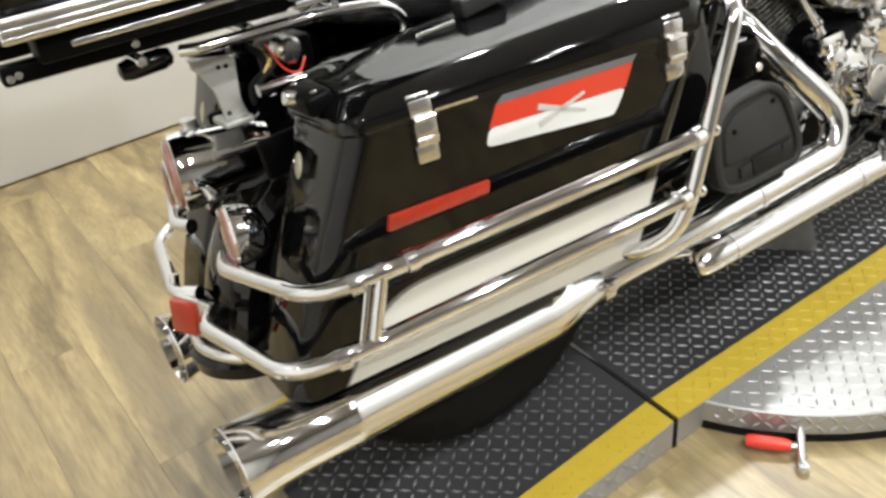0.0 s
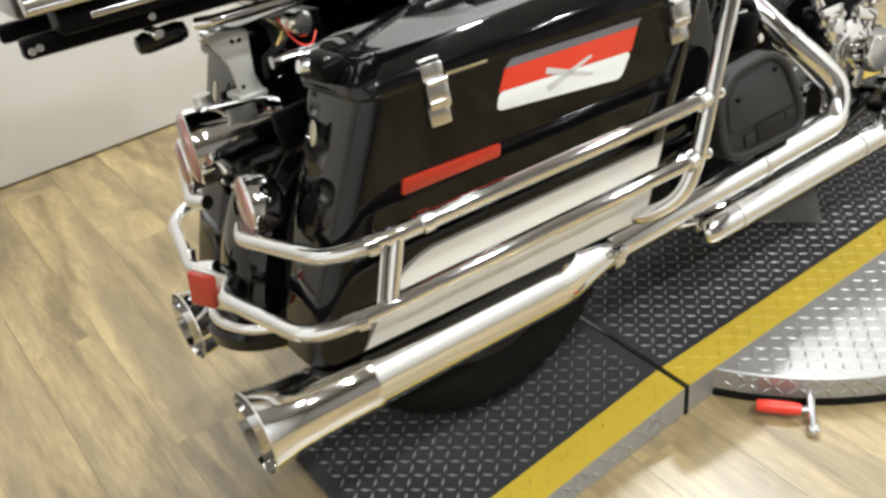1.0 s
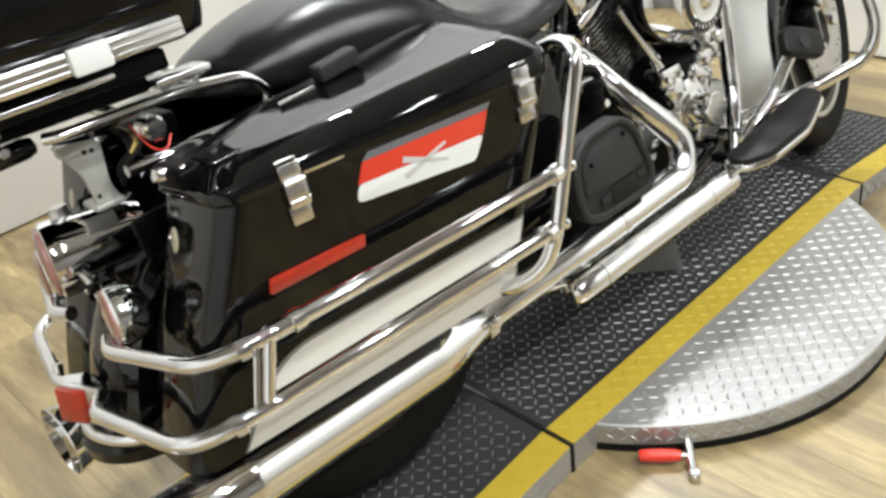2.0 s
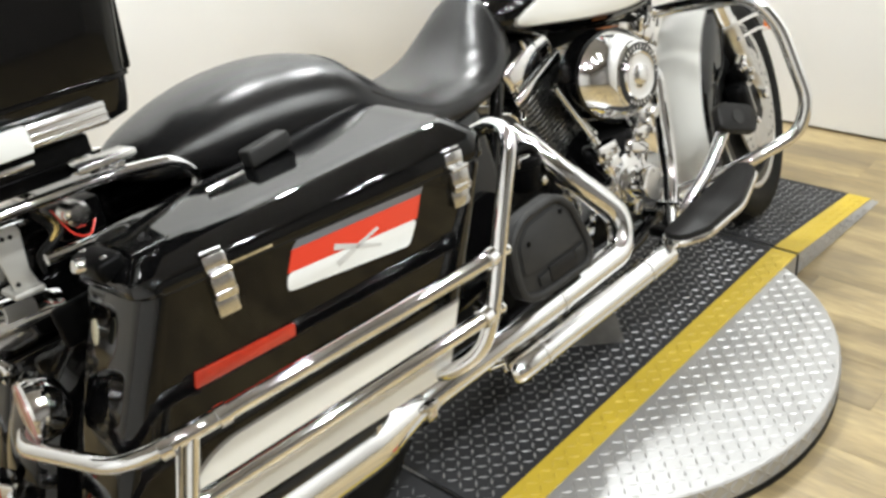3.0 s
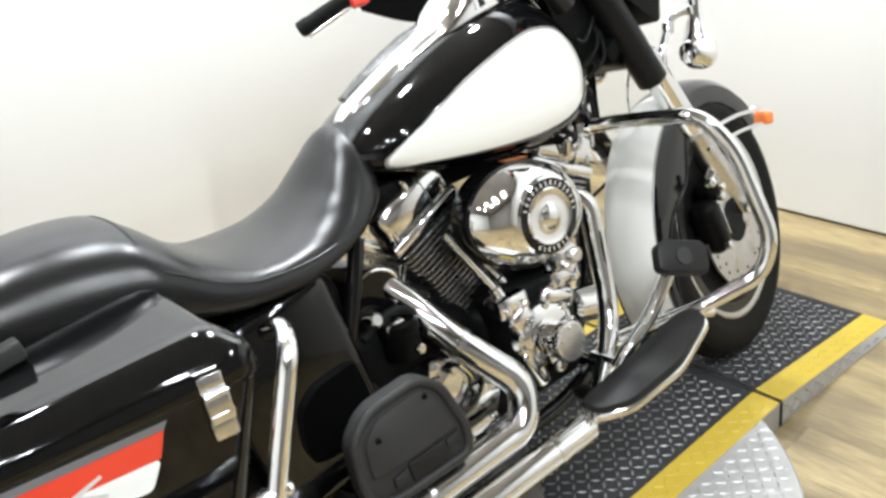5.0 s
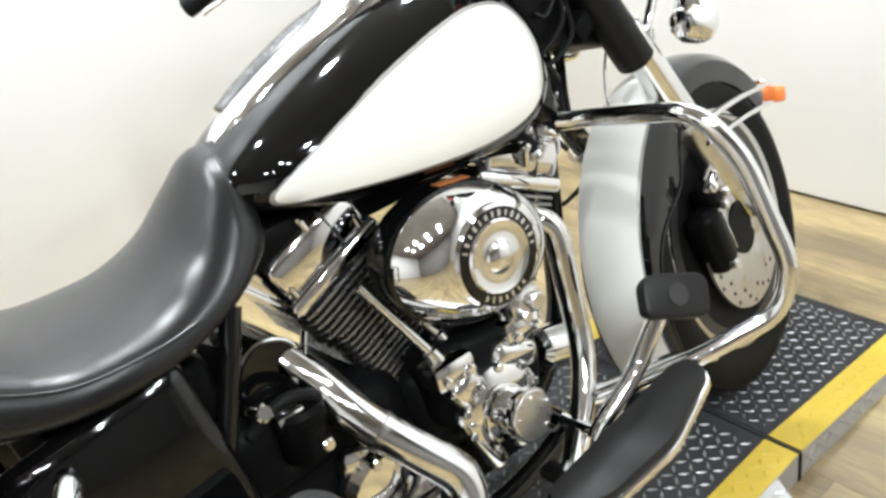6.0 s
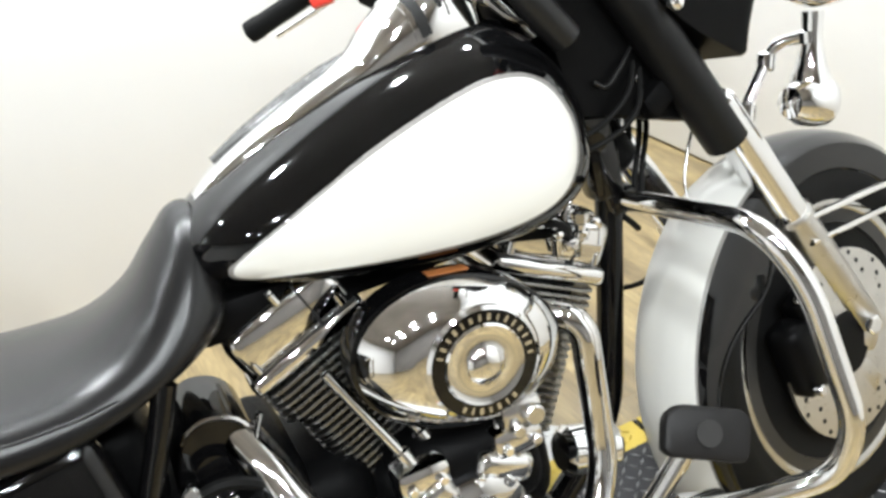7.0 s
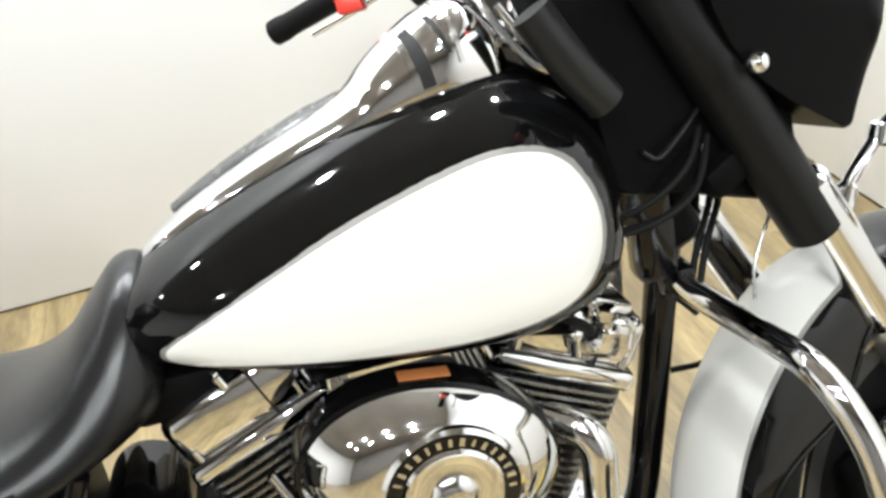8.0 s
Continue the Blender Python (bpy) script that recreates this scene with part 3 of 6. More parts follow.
for s in (-1, 1):
    c = (FW.x, FW.y + s * 0.072, FW.z)
    ring, carrier, struts = rotor(c)
    F("brake_disc", ring, ALU, "drilled steel brake disc", front_wheel)
    F("disc_carrier", carrier, BLACK_SATIN, parent=front_wheel)
    for strut in struts:
        F("carrier_arm", strut, ALU, parent=front_wheel)
    F("vent_hole", holes(c, s), DARK, parent=front_wheel)["kind"] = "stuff"
    cal = F("caliper", merge(rbox((FW.x - 0.125, FW.y + s * 0.078, FW.z + 0.032), (0.062, 0.060, 0.125), 0.022, pose(0, 0, 0, 0, -12, 0), 3),
                             rbox((FW.x - 0.100, FW.y + s * 0.082, FW.z + 0.105), (0.05, 0.045, 0.05), 0.014, pose(0, 0, 0, 0, -20, 0), 3)), BLACK_SATIN, "black four-piston brake caliper", front_wheel)
    F("caliper_badge", rbox((FW.x - 0.0945, FW.y + s * 0.078, FW.z + 0.036), (0.005, 0.050, 0.080), 0.004, pose(0, 0, 0, 0, -12, 0)), CHROME_SATIN, "bright caliper plate", cal)
    for dx, dz in ((-0.112, 0.092), (-0.138, -0.010), (-0.098, 0.110)):
        F("caliper_bolt", rod((FW.x + dx, FW.y + s * 0.108, FW.z + dz), (FW.x + dx, FW.y + s * 0.122, FW.z + dz), 0.009, 10), CHROME_SATIN, parent=cal)
    F("bleed_fitting", merge(rod((FW.x - 0.125, FW.y + s * 0.095, FW.z + 0.12), (FW.x - 0.10, FW.y + s * 0.108, FW.z + 0.15), 0.008, 10), ball((FW.x - 0.118, FW.y + s * 0.105, FW.z + 0.128), (0.012, 0.012, 0.012), 12, 8)), CHROME, parent=cal)


# -- fenders --
def crown(e, r, w, d):
    """Half section of a guard: e from 0 at the ridge to 1 at the edge of the skirt, which reaches d in."""
    if e < 0.6:
        q = e / 0.6
        return w * 0.80 * q, r - 0.012 * q * q
    q = (e - 0.6) / 0.4
    return w * (0.80 + 0.20 * math.sin(min(1, q * 2.4) * math.pi / 2)), r - 0.012 - (d - 0.012) * q ** 1.1


def fender(c, r, w, a0, a1, skirt, n=40, flare=lambda t: 0.0, thick=0.004):
    """A guard round a wheel from angle a0 to a1 (degrees, 0 ahead, 90 up); skirt(t) is how far its sides reach in."""
    rings = []
    for i in range(n + 1):
        t = i / n
        a = radians(a0 + (a1 - a0) * t)
        d = skirt(t)
        sec = []
        for k in range(15):
            u = -1 + 2 * k / 14
            e = abs(u)
            y, rr = crown(e, r + flare(t), w, d)
            sec.append((math.copysign(y, u), rr))
        inner = [(y * (1 - thick / w), rr - thick) for y, rr in reversed(sec)]
        rings.append([(c[0] + rr * math.cos(a), c[1] + y, c[2] + rr * math.sin(a)) for y, rr in sec + inner])
    return loft(rings)


FLARE = lambda t: 0.022 * max(0.0, t - 0.45) + 0.004 * max(0.0, 0.3 - t) / 0.3
FSKIRT = lambda t: 0.075 - 0.045 * t + 0.075 * math.exp(-((t - 0.60) / 0.13) ** 2)  # deepest behind the fork
front_fender = F("front_fender", fender(GUARD, 0.339, 0.0705, 34, 203, FSKIRT, flare=FLARE), BLACK, "gloss black fender with white side panels")


def crown_panel(c, r, w, a0, a1, f0, f1, flare, e1, lift, n=36):
    """A painted field over the ridge of the guard between angles f0 and f1, as wide as e1 of its half section."""
    rings = []
    for i in range(n + 1):
        a = f0 + (f1 - f0) * i / n
        t = (a - a0) / (a1 - a0)
        e2 = e1 * min(1.0, 0.15 + 1.6 * math.sqrt(max(0, (a - f0) / 40)))
        top, under = [], []
        for k in range(17):
            u = -1 + 2 * k / 16
            y, rr = crown(abs(u) * e2, r + flare(t), w, FSKIRT(t))
            ca, sa = math.cos(radians(a)), math.sin(radians(a))
            top.append((c[0] + (rr + lift) * ca, c[1] + math.copysign(y, u) * (1 + lift / w), c[2] + (rr + lift) * sa))
            under.append((c[0] + (rr - 0.002) * ca, c[1] + math.copysign(y, u) * 0.98, c[2] + (rr - 0.002) * sa))
        rings.append(top + under[::-1])
    return loft(rings)


F("crown_stripe", crown_panel(GUARD, 0.339, 0.0705, 34, 203, 100, 202.7, FLARE, 0.625, 0.0008), STRIPE_GREY, "thin grey pinstripe", front_fender)
F("crown_panel", crown_panel(GUARD, 0.339, 0.0705, 34, 203, 102, 202.5, FLARE, 0.602, 0.0018), WHITE, "cream-white painted rear field", front_fender)
for s in (-1, 1):
    edge = []
    for i in range(30):
        t = 0.4 + 0.6 * i / 29
        a = radians(34 + 169 * t)
        y, rr = crown(1.0, 0.339 + FLARE(t), 0.0705, FSKIRT(t))
        edge.append((GUARD.x + rr * math.cos(a), GUARD.y + s * y, GUARD.z + rr * math.sin(a)))
    F("edge_trim", sweep(edge, 0.0035, 8), BLACK, "rolled black edge", front_fender)
for s in (-1, 1):
    for dz in (0.018, -0.020):
        F("fender_rail", sweep(bent([(1.505, GUARD.y + s * 0.092, 0.497 + dz), (1.70, GUARD.y + s * 0.084, 0.480 + dz), (1.90, GUARD.y + s * 0.055, 0.444 + dz), (1.985, GUARD.y + s * 0.012, 0.431 + dz), (1.985, GUARD.y, 0.431 + dz)], 0.04), 0.0058, 8), CHROME, "chrome fender rail", front_fender)
for s in (-1, 1):
    F("fender_marker", rbox((1.942, GUARD.y + s * 0.040, 0.427), (0.030, 0.052, 0.034), 0.009, pose(0, 0, 0, 0, 12, s * 30), 3), AMBER, "orange marker lens", front_fender)

rear_fender = P("rear_fender", fender(Vector((0, 0.0, AXLE)), 0.352, 0.092, 35, 184, lambda t: 0.07, flare=lambda t: 0.055 * max(0.0, t - 0.62) / 0.38), BLACK, "gloss black fender")
P("fender_strut", merge(rbox((-0.10, -0.11, 0.60), (0.36, 0.018, 0.06), 0.006, pose(0, 0, 0, 0, -4, 0)), rbox((-0.10, 0.11, 0.60), (0.36, 0.018, 0.06), 0.006, pose(0, 0, 0, 0, -4, 0))), PLASTIC)

# -- fork, bars, fairing --


def on_axis(h, d, y):
    """A point of the steering: h up the axis from the head, d ahead of it, y to the left."""
    fwd = Vector((math.cos(radians(RAKE)), 0, math.sin(radians(RAKE))))
    p = HEAD + SDIR * h + fwd * d
    return Vector((p.x, y, p.z))


for s, LEG, ly in ((-1, 0.115, -0.112), (1, 0.068, 0.100)):
    leg = S("fork_leg", merge(lathe([(0.029, 0), (0.0315, 0.004), (0.0320, 0.25), (0.0335, 0.256), (0.0325, 0.264), (0.028, 0.27)], on_axis(-0.50, LEG, ly), SDIR, 24),
                             rbox(on_axis(-0.50, LEG - 0.012, ly), (0.05, 0.05, 0.07), 0.014, pose(0, 0, 0, 0, RAKE, 0))), ALU, "brushed aluminium fork slider")
    S("fork_tube", rod(on_axis(-0.24, LEG, ly), on_axis(0.0, LEG, ly), 0.0295, 24), CHROME, "chrome fork cover", leg)
    S("fork_cover", lathe([(0.028, 0), (0.0330, 0.003), (0.0335, 0.35), (0.028, 0.36)], on_axis(-0.066, LEG - 0.017, ly), SDIR, 26), SLEEVE, "satin black upper fork cover", leg)
    S("axle_nut", rod(on_axis(-0.48, LEG - 0.01, ly * 1.25), on_axis(-0.48, LEG - 0.01, ly * 1.36), 0.016, 6), CHROME, parent=leg)
S("triple_clamp", merge(rbox(on_axis(0.065, 0.062, 0), (0.08, 0.235, 0.04), 0.012, pose(0, 0, 0, 0, -RAKE, 0)), rod(on_axis(-0.02, 0, 0), on_axis(0.28, 0, 0), 0.034)), BLACK_ENGINE, "black triple clamp")

# fairing: a narrow lower shell round the fork and a wide bowl above
def lower_fairing():
    rings = []
    for z, x0, x1, w in smooth_rows([(0.788, 1.432, 1.458, 0.132), (0.794, 1.424, 1.468, 0.137), (0.824, 1.380, 1.490, 0.141), (0.848, 1.348, 1.508, 0.143), (0.89, 1.305, 1.535, 0.147), (0.95, 1.27, 1.54, 0.155), (1.02, 1.25, 1.535, 0.165)], 3):
        ring = []
        for i in range(49):
            a = math.pi * (i / 48 - 0.5)
            ring.append((x0 + 0.02 + (x1 - x0 - 0.02) * max(0.0, math.cos(a)) ** 0.16, w * math.sin(a), z))
        for k in range(1, 12):
            ring.append((x0 + 0.02 - 0.02 * math.sin(math.pi * k / 12), w * (1 - 2 * k / 12), z))
        rings.append(ring)
    return loft(rings)


def upper_fairing():
    rings = []
    for v, d, w in smooth_rows([(0.0, 0.13, 0.405), (0.2, 0.19, 0.415), (0.5, 0.21, 0.41), (0.8, 0.17, 0.37), (1.0, 0.10, 0.30)], 4):
        out, back = [], []
        for i in range(41):
            a = math.pi * (i / 40 - 0.5)
            y = w * math.sin(a)
            low = 0.952 + 0.08 * (max(0.0, abs(y) - 0.25) / 0.15) ** 1.5
            z = low + (1.27 - low) * v
            out.append((1.275 + d * math.cos(a) ** 0.8, y, z))
            if 0 < i < 40:
                back.append((1.270, y * 0.985, z + 0.003))
        rings.append(out + back[::-1])
    return loft(rings)


fairing_part = S("fairing", lower_fairing(), BLACK_SATIN, "black handlebar fairing")
B("fairing_bowl", upper_fairing(), BLACK_SATIN, "wide black upper fairing", fairing_part)


def nacelle():
    """The dark cover round the steering head between tank and fork."""
    side = rounded([(1.185, 0.775), (1.27, 0.754), (1.415, 0.704), (1.42, 0.78), (1.41, 0.90), (1.38, 1.02), (1.125, 1.02), (1.135, 0.96), (1.165, 0.90), (1.178, 0.85)], 0.02, 3)
    rings = []
    for y, k in ((-0.098, 0.955), (-0.092, 0.99), (-0.08, 1.0), (0.08, 1.0), (0.092, 0.99), (0.098, 0.955)):
        rings.append([(1.31 + (u - 1.31) * k, y, 0.86 + (v - 0.86) * k) for u, v in side])
    return loft(rings)


S("head_shroud", nacelle(), PLASTIC, "matt black steering head cover", fairing_part)
S("cable_sleeve", sweep(curve([(1.110, -0.135, 0.985), (1.138, -0.140, 0.933), (1.172, -0.138, 0.885)], 6), 0.021, 14), CABLE, "thick black cable sleeve", fairing_part)
S("cable_sleeve", sweep(curve([(1.285, -0.105, 0.98), (1.308, -0.110, 0.90), (1.326, -0.108, 0.845)], 6), 0.016, 12), CABLE, "thick black cable sleeve", fairing_part)
for x, z in ((1.355, 0.868), (1.30, 0.80), (1.36, 0.782)):
    S("shroud_screw", ball((x, -0.099, z), (0.006, 0.004, 0.006), 10, 6), CHROME_SATIN, parent=fairing_part)
S("clutch_cable", sweep(curve([(1.225, -0.103, 0.815), (1.24, -0.108, 0.806), (1.27, -0.106, 0.825), (1.30, -0.098, 0.845)], 6), 0.0030, 8), CABLE, "grey cable end", fairing_part)
for s in (-1, 1):
    S("fairing_bolt", merge(rod((1.334, s * 0.13, 0.889), (1.334, s * 0.152, 0.889), 0.007), ball((1.334, s * 0.157, 0.889), (0.012, 0.011, 0.012), 16, 10)), CHROME, "chrome domed bolt", fairing_part)


barpath = bent([(1.07, -0.384, 1.041), (1.135, -0.29, 1.063), (1.20, -0.10, 1.07), (1.20, 0.10, 1.07), (1.135, 0.29, 1.063), (1.07, 0.384, 1.041)], 0.06)
handlebar = B("handlebar", sweep(barpath, 0.0127, 12), CHROME, "chrome handlebar")
for s in (-1, 1):
    a, b = Vector((1.05, s * 0.413, 1.034)), Vector((1.125, s * 0.304, 1.06))
    B("grip", lathe([(0.012, 0), (0.0175, 0.003), (0.018, 0.02), (0.0165, 0.03), (0.0165, 0.11), (0.019, 0.118), (0.019, 0.125)], a, b - a, 20), RUBBER, "black rubber grip", handlebar)
    B("switch_box", merge(rbox(a + (b - a) * 1.22, (0.05, 0.055, 0.045), 0.012, pose(0, 0, 0, 0, 0, -s * 40), 3), rbox(a + (b - a) * 1.5, (0.06, 0.05, 0.05), 0.012, pose(0, 0, 0, 0, 0, -s * 40), 3)), BLACK_SATIN, "black switch housing", handlebar)
    B("switch", rbox(a + (b - a) * 1.06 + Vector((-0.018, -s * 0.014, -0.020)), (0.034, 0.034, 0.024), 0.004, pose(0, 0, 0, 0, 0, -s * 40)), RED_PLASTIC, "red switch", handlebar)
    B("lever", sweep(curve([a + (b - a) * 1.45 + Vector((0.05, s * 0.03, 0)), a + (b - a) * 0.9 + Vector((0.075, s * 0.055, -0.01)), a + (b - a) * 0.1 + Vector((0.075, s * 0.06, -0.012))], 6), 0.007, 10, flat=0.6), CHROME_SATIN, "alloy hand lever", handlebar)

# chrome and cables between console and bars
for s in (-1, 1):
    S("bar_riser", merge(rod((1.135, s * 0.038, 0.95), (1.165, s * 0.038, 1.07), 0.015, 18), rbox((1.158, s * 0.038, 1.02), (0.046, 0.040, 0.026), 0.007, pose(0, 0, 0, 0, 14, 0), 3)), CHROME, "chrome bar riser", handlebar)
    S("riser_bolt", lathe([(0.006, 0), (0.010, 0.001), (0.010, 0.006), (0.005, 0.009)], (1.135, s * 0.05, 1.025), (-1, s * 0.2, 0.25), 12), CHROME, parent=handlebar)
S("shroud_trim", sweep([(1.105, -0.068, 0.992), (1.13, -0.074, 0.945), (1.163, -0.082, 0.892)], 0.0055, 10), CHROME_SATIN, "thin bright trim edge", fairing_part)
for k, (y0, z0, y1, z1) in enumerate(((-0.058, 1.01, -0.084, 0.93), (-0.030, 1.02, -0.060, 0.945), (0.010, 1.02, -0.025, 0.955))):
    S("control_cable", sweep(curve([(1.085 + 0.012 * k, y0, z0), (1.096, y0 - 0.012, z0 - 0.03), (1.125, y1, z1), (1.16, y1 - 0.005, z1 - 0.02)], 6), 0.0045, 8), (CHROME_SATIN, RUBBER, CHROME_SATIN)[k], parent=handlebar)
S("cable_clamp", merge(rbox((1.118, -0.052, 0.962), (0.030, 0.020, 0.016), 0.004, pose(0, 0, 0, 0, 30, 20)), rod((1.104, -0.062, 0.956), (1.124, -0.070, 0.950), 0.006, 8)), CHROME, parent=handlebar)

# -- spot lamps and front signals on chrome brackets --
for s in (-1, 1):
    lampb = S("spot_lamp", lathe([(0.008, -0.075), (0.03, -0.066), (0.045, -0.035), (0.049, 0.0), (0.049, 0.012), (0.043, 0.018), (0.025, 0.02)], (1.60, s * 0.160, 0.868), (1, 0, -0.05), 26), CHROME, "round chrome spot lamp")
    S("bracket", sweep(bent([(1.462, s * 0.108, 0.70), (1.488, s * 0.112, 0.735), (1.516, s * 0.108, 0.758), (1.535, s * 0.118, 0.785), (1.562, s * 0.145, 0.785)], 0.016), 0.0085, 12), CHROME, "chrome lamp bracket", lampb)
    S("post", merge(lathe([(0.031, -0.008), (0.029, 0.006), (0.021, 0.028), (0.016, 0.05), (0.0145, 0.07), (0.016, 0.10)], (1.560, s * 0.146, 0.720), (0.15, s * 0.08, 1), 18), lathe([(0.009, -0.012), (0.015, -0.008), (0.015, 0.008), (0.009, 0.012)], (1.566, s * 0.148, 0.784), (0.1, 0, 1), 18)), CHROME, parent=lampb)
    S("knuckle", lathe([(0.009, -0.014), (0.0135, -0.010), (0.0135, 0.010), (0.009, 0.014)], (1.521, s * 0.108, 0.762), (0.3, 0, 1), 18), CHROME, parent=lampb)
    S("knuckle", merge(lathe([(0.008, -0.016), (0.0125, -0.012), (0.0125, 0.012), (0.007, 0.018)], (1.466, s * 0.112, 0.702), (0.35, 0, 1), 16), rod((1.466, s * 0.112, 0.702), (1.45, s * 0.112, 0.69), 0.008)), CHROME, parent=lampb)
    sig = S("front_signal", lathe([(0.006, -0.052), (0.022, -0.047), (0.034, -0.025), (0.038, 0.0), (0.038, 0.012), (0.034, 0.018), (0.018, 0.021)], (1.560, s * 0.147, 0.694), (0.98, 0, -0.2), 28), CHROME, "chrome bullet turn signal")
    S("stalk", sweep([(1.556, s * 0.147, 0.72), (1.558, s * 0.146, 0.745)], 0.012, 12), CHROME, parent=sig)

# -- tank --
TANK = smooth_rows([  # x, bottom, top, half width
    (0.672, 0.752, 0.785, 0.050), (0.695, 0.736, 0.808, 0.092), (0.75, 0.716, 0.842, 0.126), (0.84, 0.690, 0.882, 0.148), (0.94, 0.673, 0.918, 0.162),
    (1.03, 0.664, 0.940, 0.168), (1.10, 0.665, 0.942, 0.164), (1.155, 0.682, 0.915, 0.146), (1.19, 0.715, 0.872, 0.112), (1.207, 0.76, 0.825, 0.05)], 4)


def tank_y(x, z):
    zb, zt, w = lerp_table(TANK, x)
    zc = zb + (zt - zb) * 0.38
    h, p = ((zt - zc), 2.1) if z > zc else ((zc - zb), 3.0)
    return w * max(0.0, 1 - min(1, abs(z - zc) / h) ** p) ** (1 / p)


def tank():
    rings = []
    for x, zb, zt, w in TANK:
        zc = zb + (zt - zb) * 0.38
        ring = []
        for j in range(40):
            a = 2 * math.pi * j / 40
            c, s = math.cos(a), math.sin(a)
            q = 2 / 2.1 if s > 0 else 2 / 3.0
            y = w * math.copysign(abs(c) ** q, c)
            z = zc + ((zt - zc) if s > 0 else (zc - zb)) * math.copysign(abs(s) ** q, s)
            ring.append((x, y, z))
        rings.append(ring)
    return loft(rings)


tank_part = P("fuel_tank", tank(), BLACK, "gloss black fuel tank with cream-white side panels")
DROP = [(p.x, p.z) for p in curve([(0.718, 0, 0.750), (0.733, 0, 0.766), (0.80, 0, 0.797), (0.90, 0, 0.838), (1.00, 0, 0.868), (1.075, 0, 0.879), (1.13, 0, 0.862), (1.158, 0, 0.810), (1.151, 0, 0.755),
                                   (1.11, 0, 0.717), (1.02, 0, 0.705), (0.90, 0, 0.714), (0.79, 0, 0.730), (0.735, 0, 0.7385)], 5, True)]


def drop_patch(side, grow, lift):
    cx, cz = 1.0, 0.778
    rings = []
    for k in (1.0, 0.97, 0.85, 0.7, 0.5, 0.3, 0.08):
        ring = []
        for x, z in DROP:
            px, pz = cx + (x - cx) * k, cz + (z - cz) * k
            if grow:
                d = math.hypot(x - cx, z - cz)
                px, pz = px + grow * (x - cx) / d, pz + grow * (z - cz) / d
            ring.append((px, side * (tank_y(px, pz) + lift * (1 if k < 1 else -1.0)), pz))
        rings.append(ring)
    v, f = loft(rings, cap=False)
    n = len(DROP)
    return v, f + [tuple(range((len(rings) - 1) * n, len(rings) * n))]


for s in (-1, 1):
    P("pinstripe", drop_patch(s, 0.0045, 0.0010), STRIPE_GREY, "thin grey pinstripe", tank_part)
    P("side_panel", drop_patch(s, 0.0, 0.0022), WHITE, "cream-white painted teardrop panel", tank_part)


CONSOLE = smooth_rows([(0.715, 0.018, 0.004), (0.745, 0.032, 0.008), (0.84, 0.043, 0.011), (0.925, 0.052, 0.012), (0.952, 0.056, 0.018), (0.972, 0.059, 0.032), (1.0, 0.062, 0.046), (1.04, 0.064, 0.061), (1.075, 0.060, 0.065), (1.10, 0.052, 0.048), (1.115, 0.035, 0.015)], 4)


def console_point(x, a, lift=0.0):
    """A point of the console's skin: a from 0 at its left foot over the top to pi at its right foot."""
    w, h = lerp_table(CONSOLE, x)
    zt = lerp_table(TANK, x)[1] - 0.010
    return (x, (w + lift) * math.copysign(abs(math.cos(a)) ** 0.7, math.cos(a)), zt + (h + 0.010 + lift) * math.sin(a) ** 0.7)


def console():
    rings = []
    for x, w, h in CONSOLE:
        zt = lerp_table(TANK, x)[1]
        rings.append([console_point(x, math.pi * j / 18) for j in range(19)] + [(x, -w * 0.9, zt - 0.03), (x, w * 0.9, zt - 0.03)])
    return loft(rings)


def console_band(x0, x1, a0, a1, slant, lift):
    """A strip laid over the console between two stations."""
    rings = []
    for i in range(15):
        a = a0 + (a1 - a0) * i / 14
        dx = slant * (a - a0) / (a1 - a0)
        rings.append([console_point(x0 + dx, a, -0.002), console_point(x0 + dx, a, lift), console_point(x1 + dx, a, lift), console_point(x1 + dx, a, -0.002)])
    return loft(rings)


console_part = P("dash_console", console(), CHROME, "chrome tank console")
P("console_slot", console_band(1.006, 1.019, math.pi * 0.60, math.pi * 0.985, 0.016, 0.0015), DARK, "black slot", console_part)
P("console_slot", console_band(1.037, 1.042, math.pi * 0.62, math.pi * 0.90, 0.014, 0.0012), DARK, "black slot", console_part)
P("console_bead", console_band(1.050, 1.055, math.pi * 0.50, math.pi * 0.95, 0.012, 0.0025), CHROME_SATIN, "raised chrome bead", console_part)
P("console_bead", console_band(0.998, 1.004, math.pi * 0.45, math.pi * 0.985, 0.016, 0.003), CHROME, "raised chrome bead", console_part)
P("leather_strip", sweep([Vector((x, 0.028, lerp_table(TANK, x)[1] + 0.007)) for x in (0.752, 0.79, 0.83, 0.87, 0.91, 0.952)], [0.013, 0.019, 0.022, 0.023, 0.023, 0.016], 14, flat=0.42), STRIP, "grey satin trim strip", console_part)

# -- seat --
SEAT = smooth_rows([  # x, bottom, top, half width
    (-0.085, 0.725, 0.752, 0.06), (-0.055, 0.715, 0.782, 0.105), (0.02, 0.695, 0.812, 0.135), (0.10, 0.68, 0.830, 0.152), (0.19, 0.665, 0.834, 0.166), (0.27, 0.655, 0.822, 0.178),
    (0.315, 0.648, 0.792, 0.182), (0.36, 0.64, 0.748, 0.185), (0.42, 0.632, 0.712, 0.184), (0.49, 0.628, 0.704, 0.178), (0.545, 0.630, 0.714, 0.166), (0.595, 0.636, 0.745, 0.154),
    (0.632, 0.642, 0.790, 0.140), (0.660, 0.652, 0.819, 0.124), (0.685, 0.668, 0.822, 0.102), (0.699, 0.70, 0.80, 0.066)], 4)


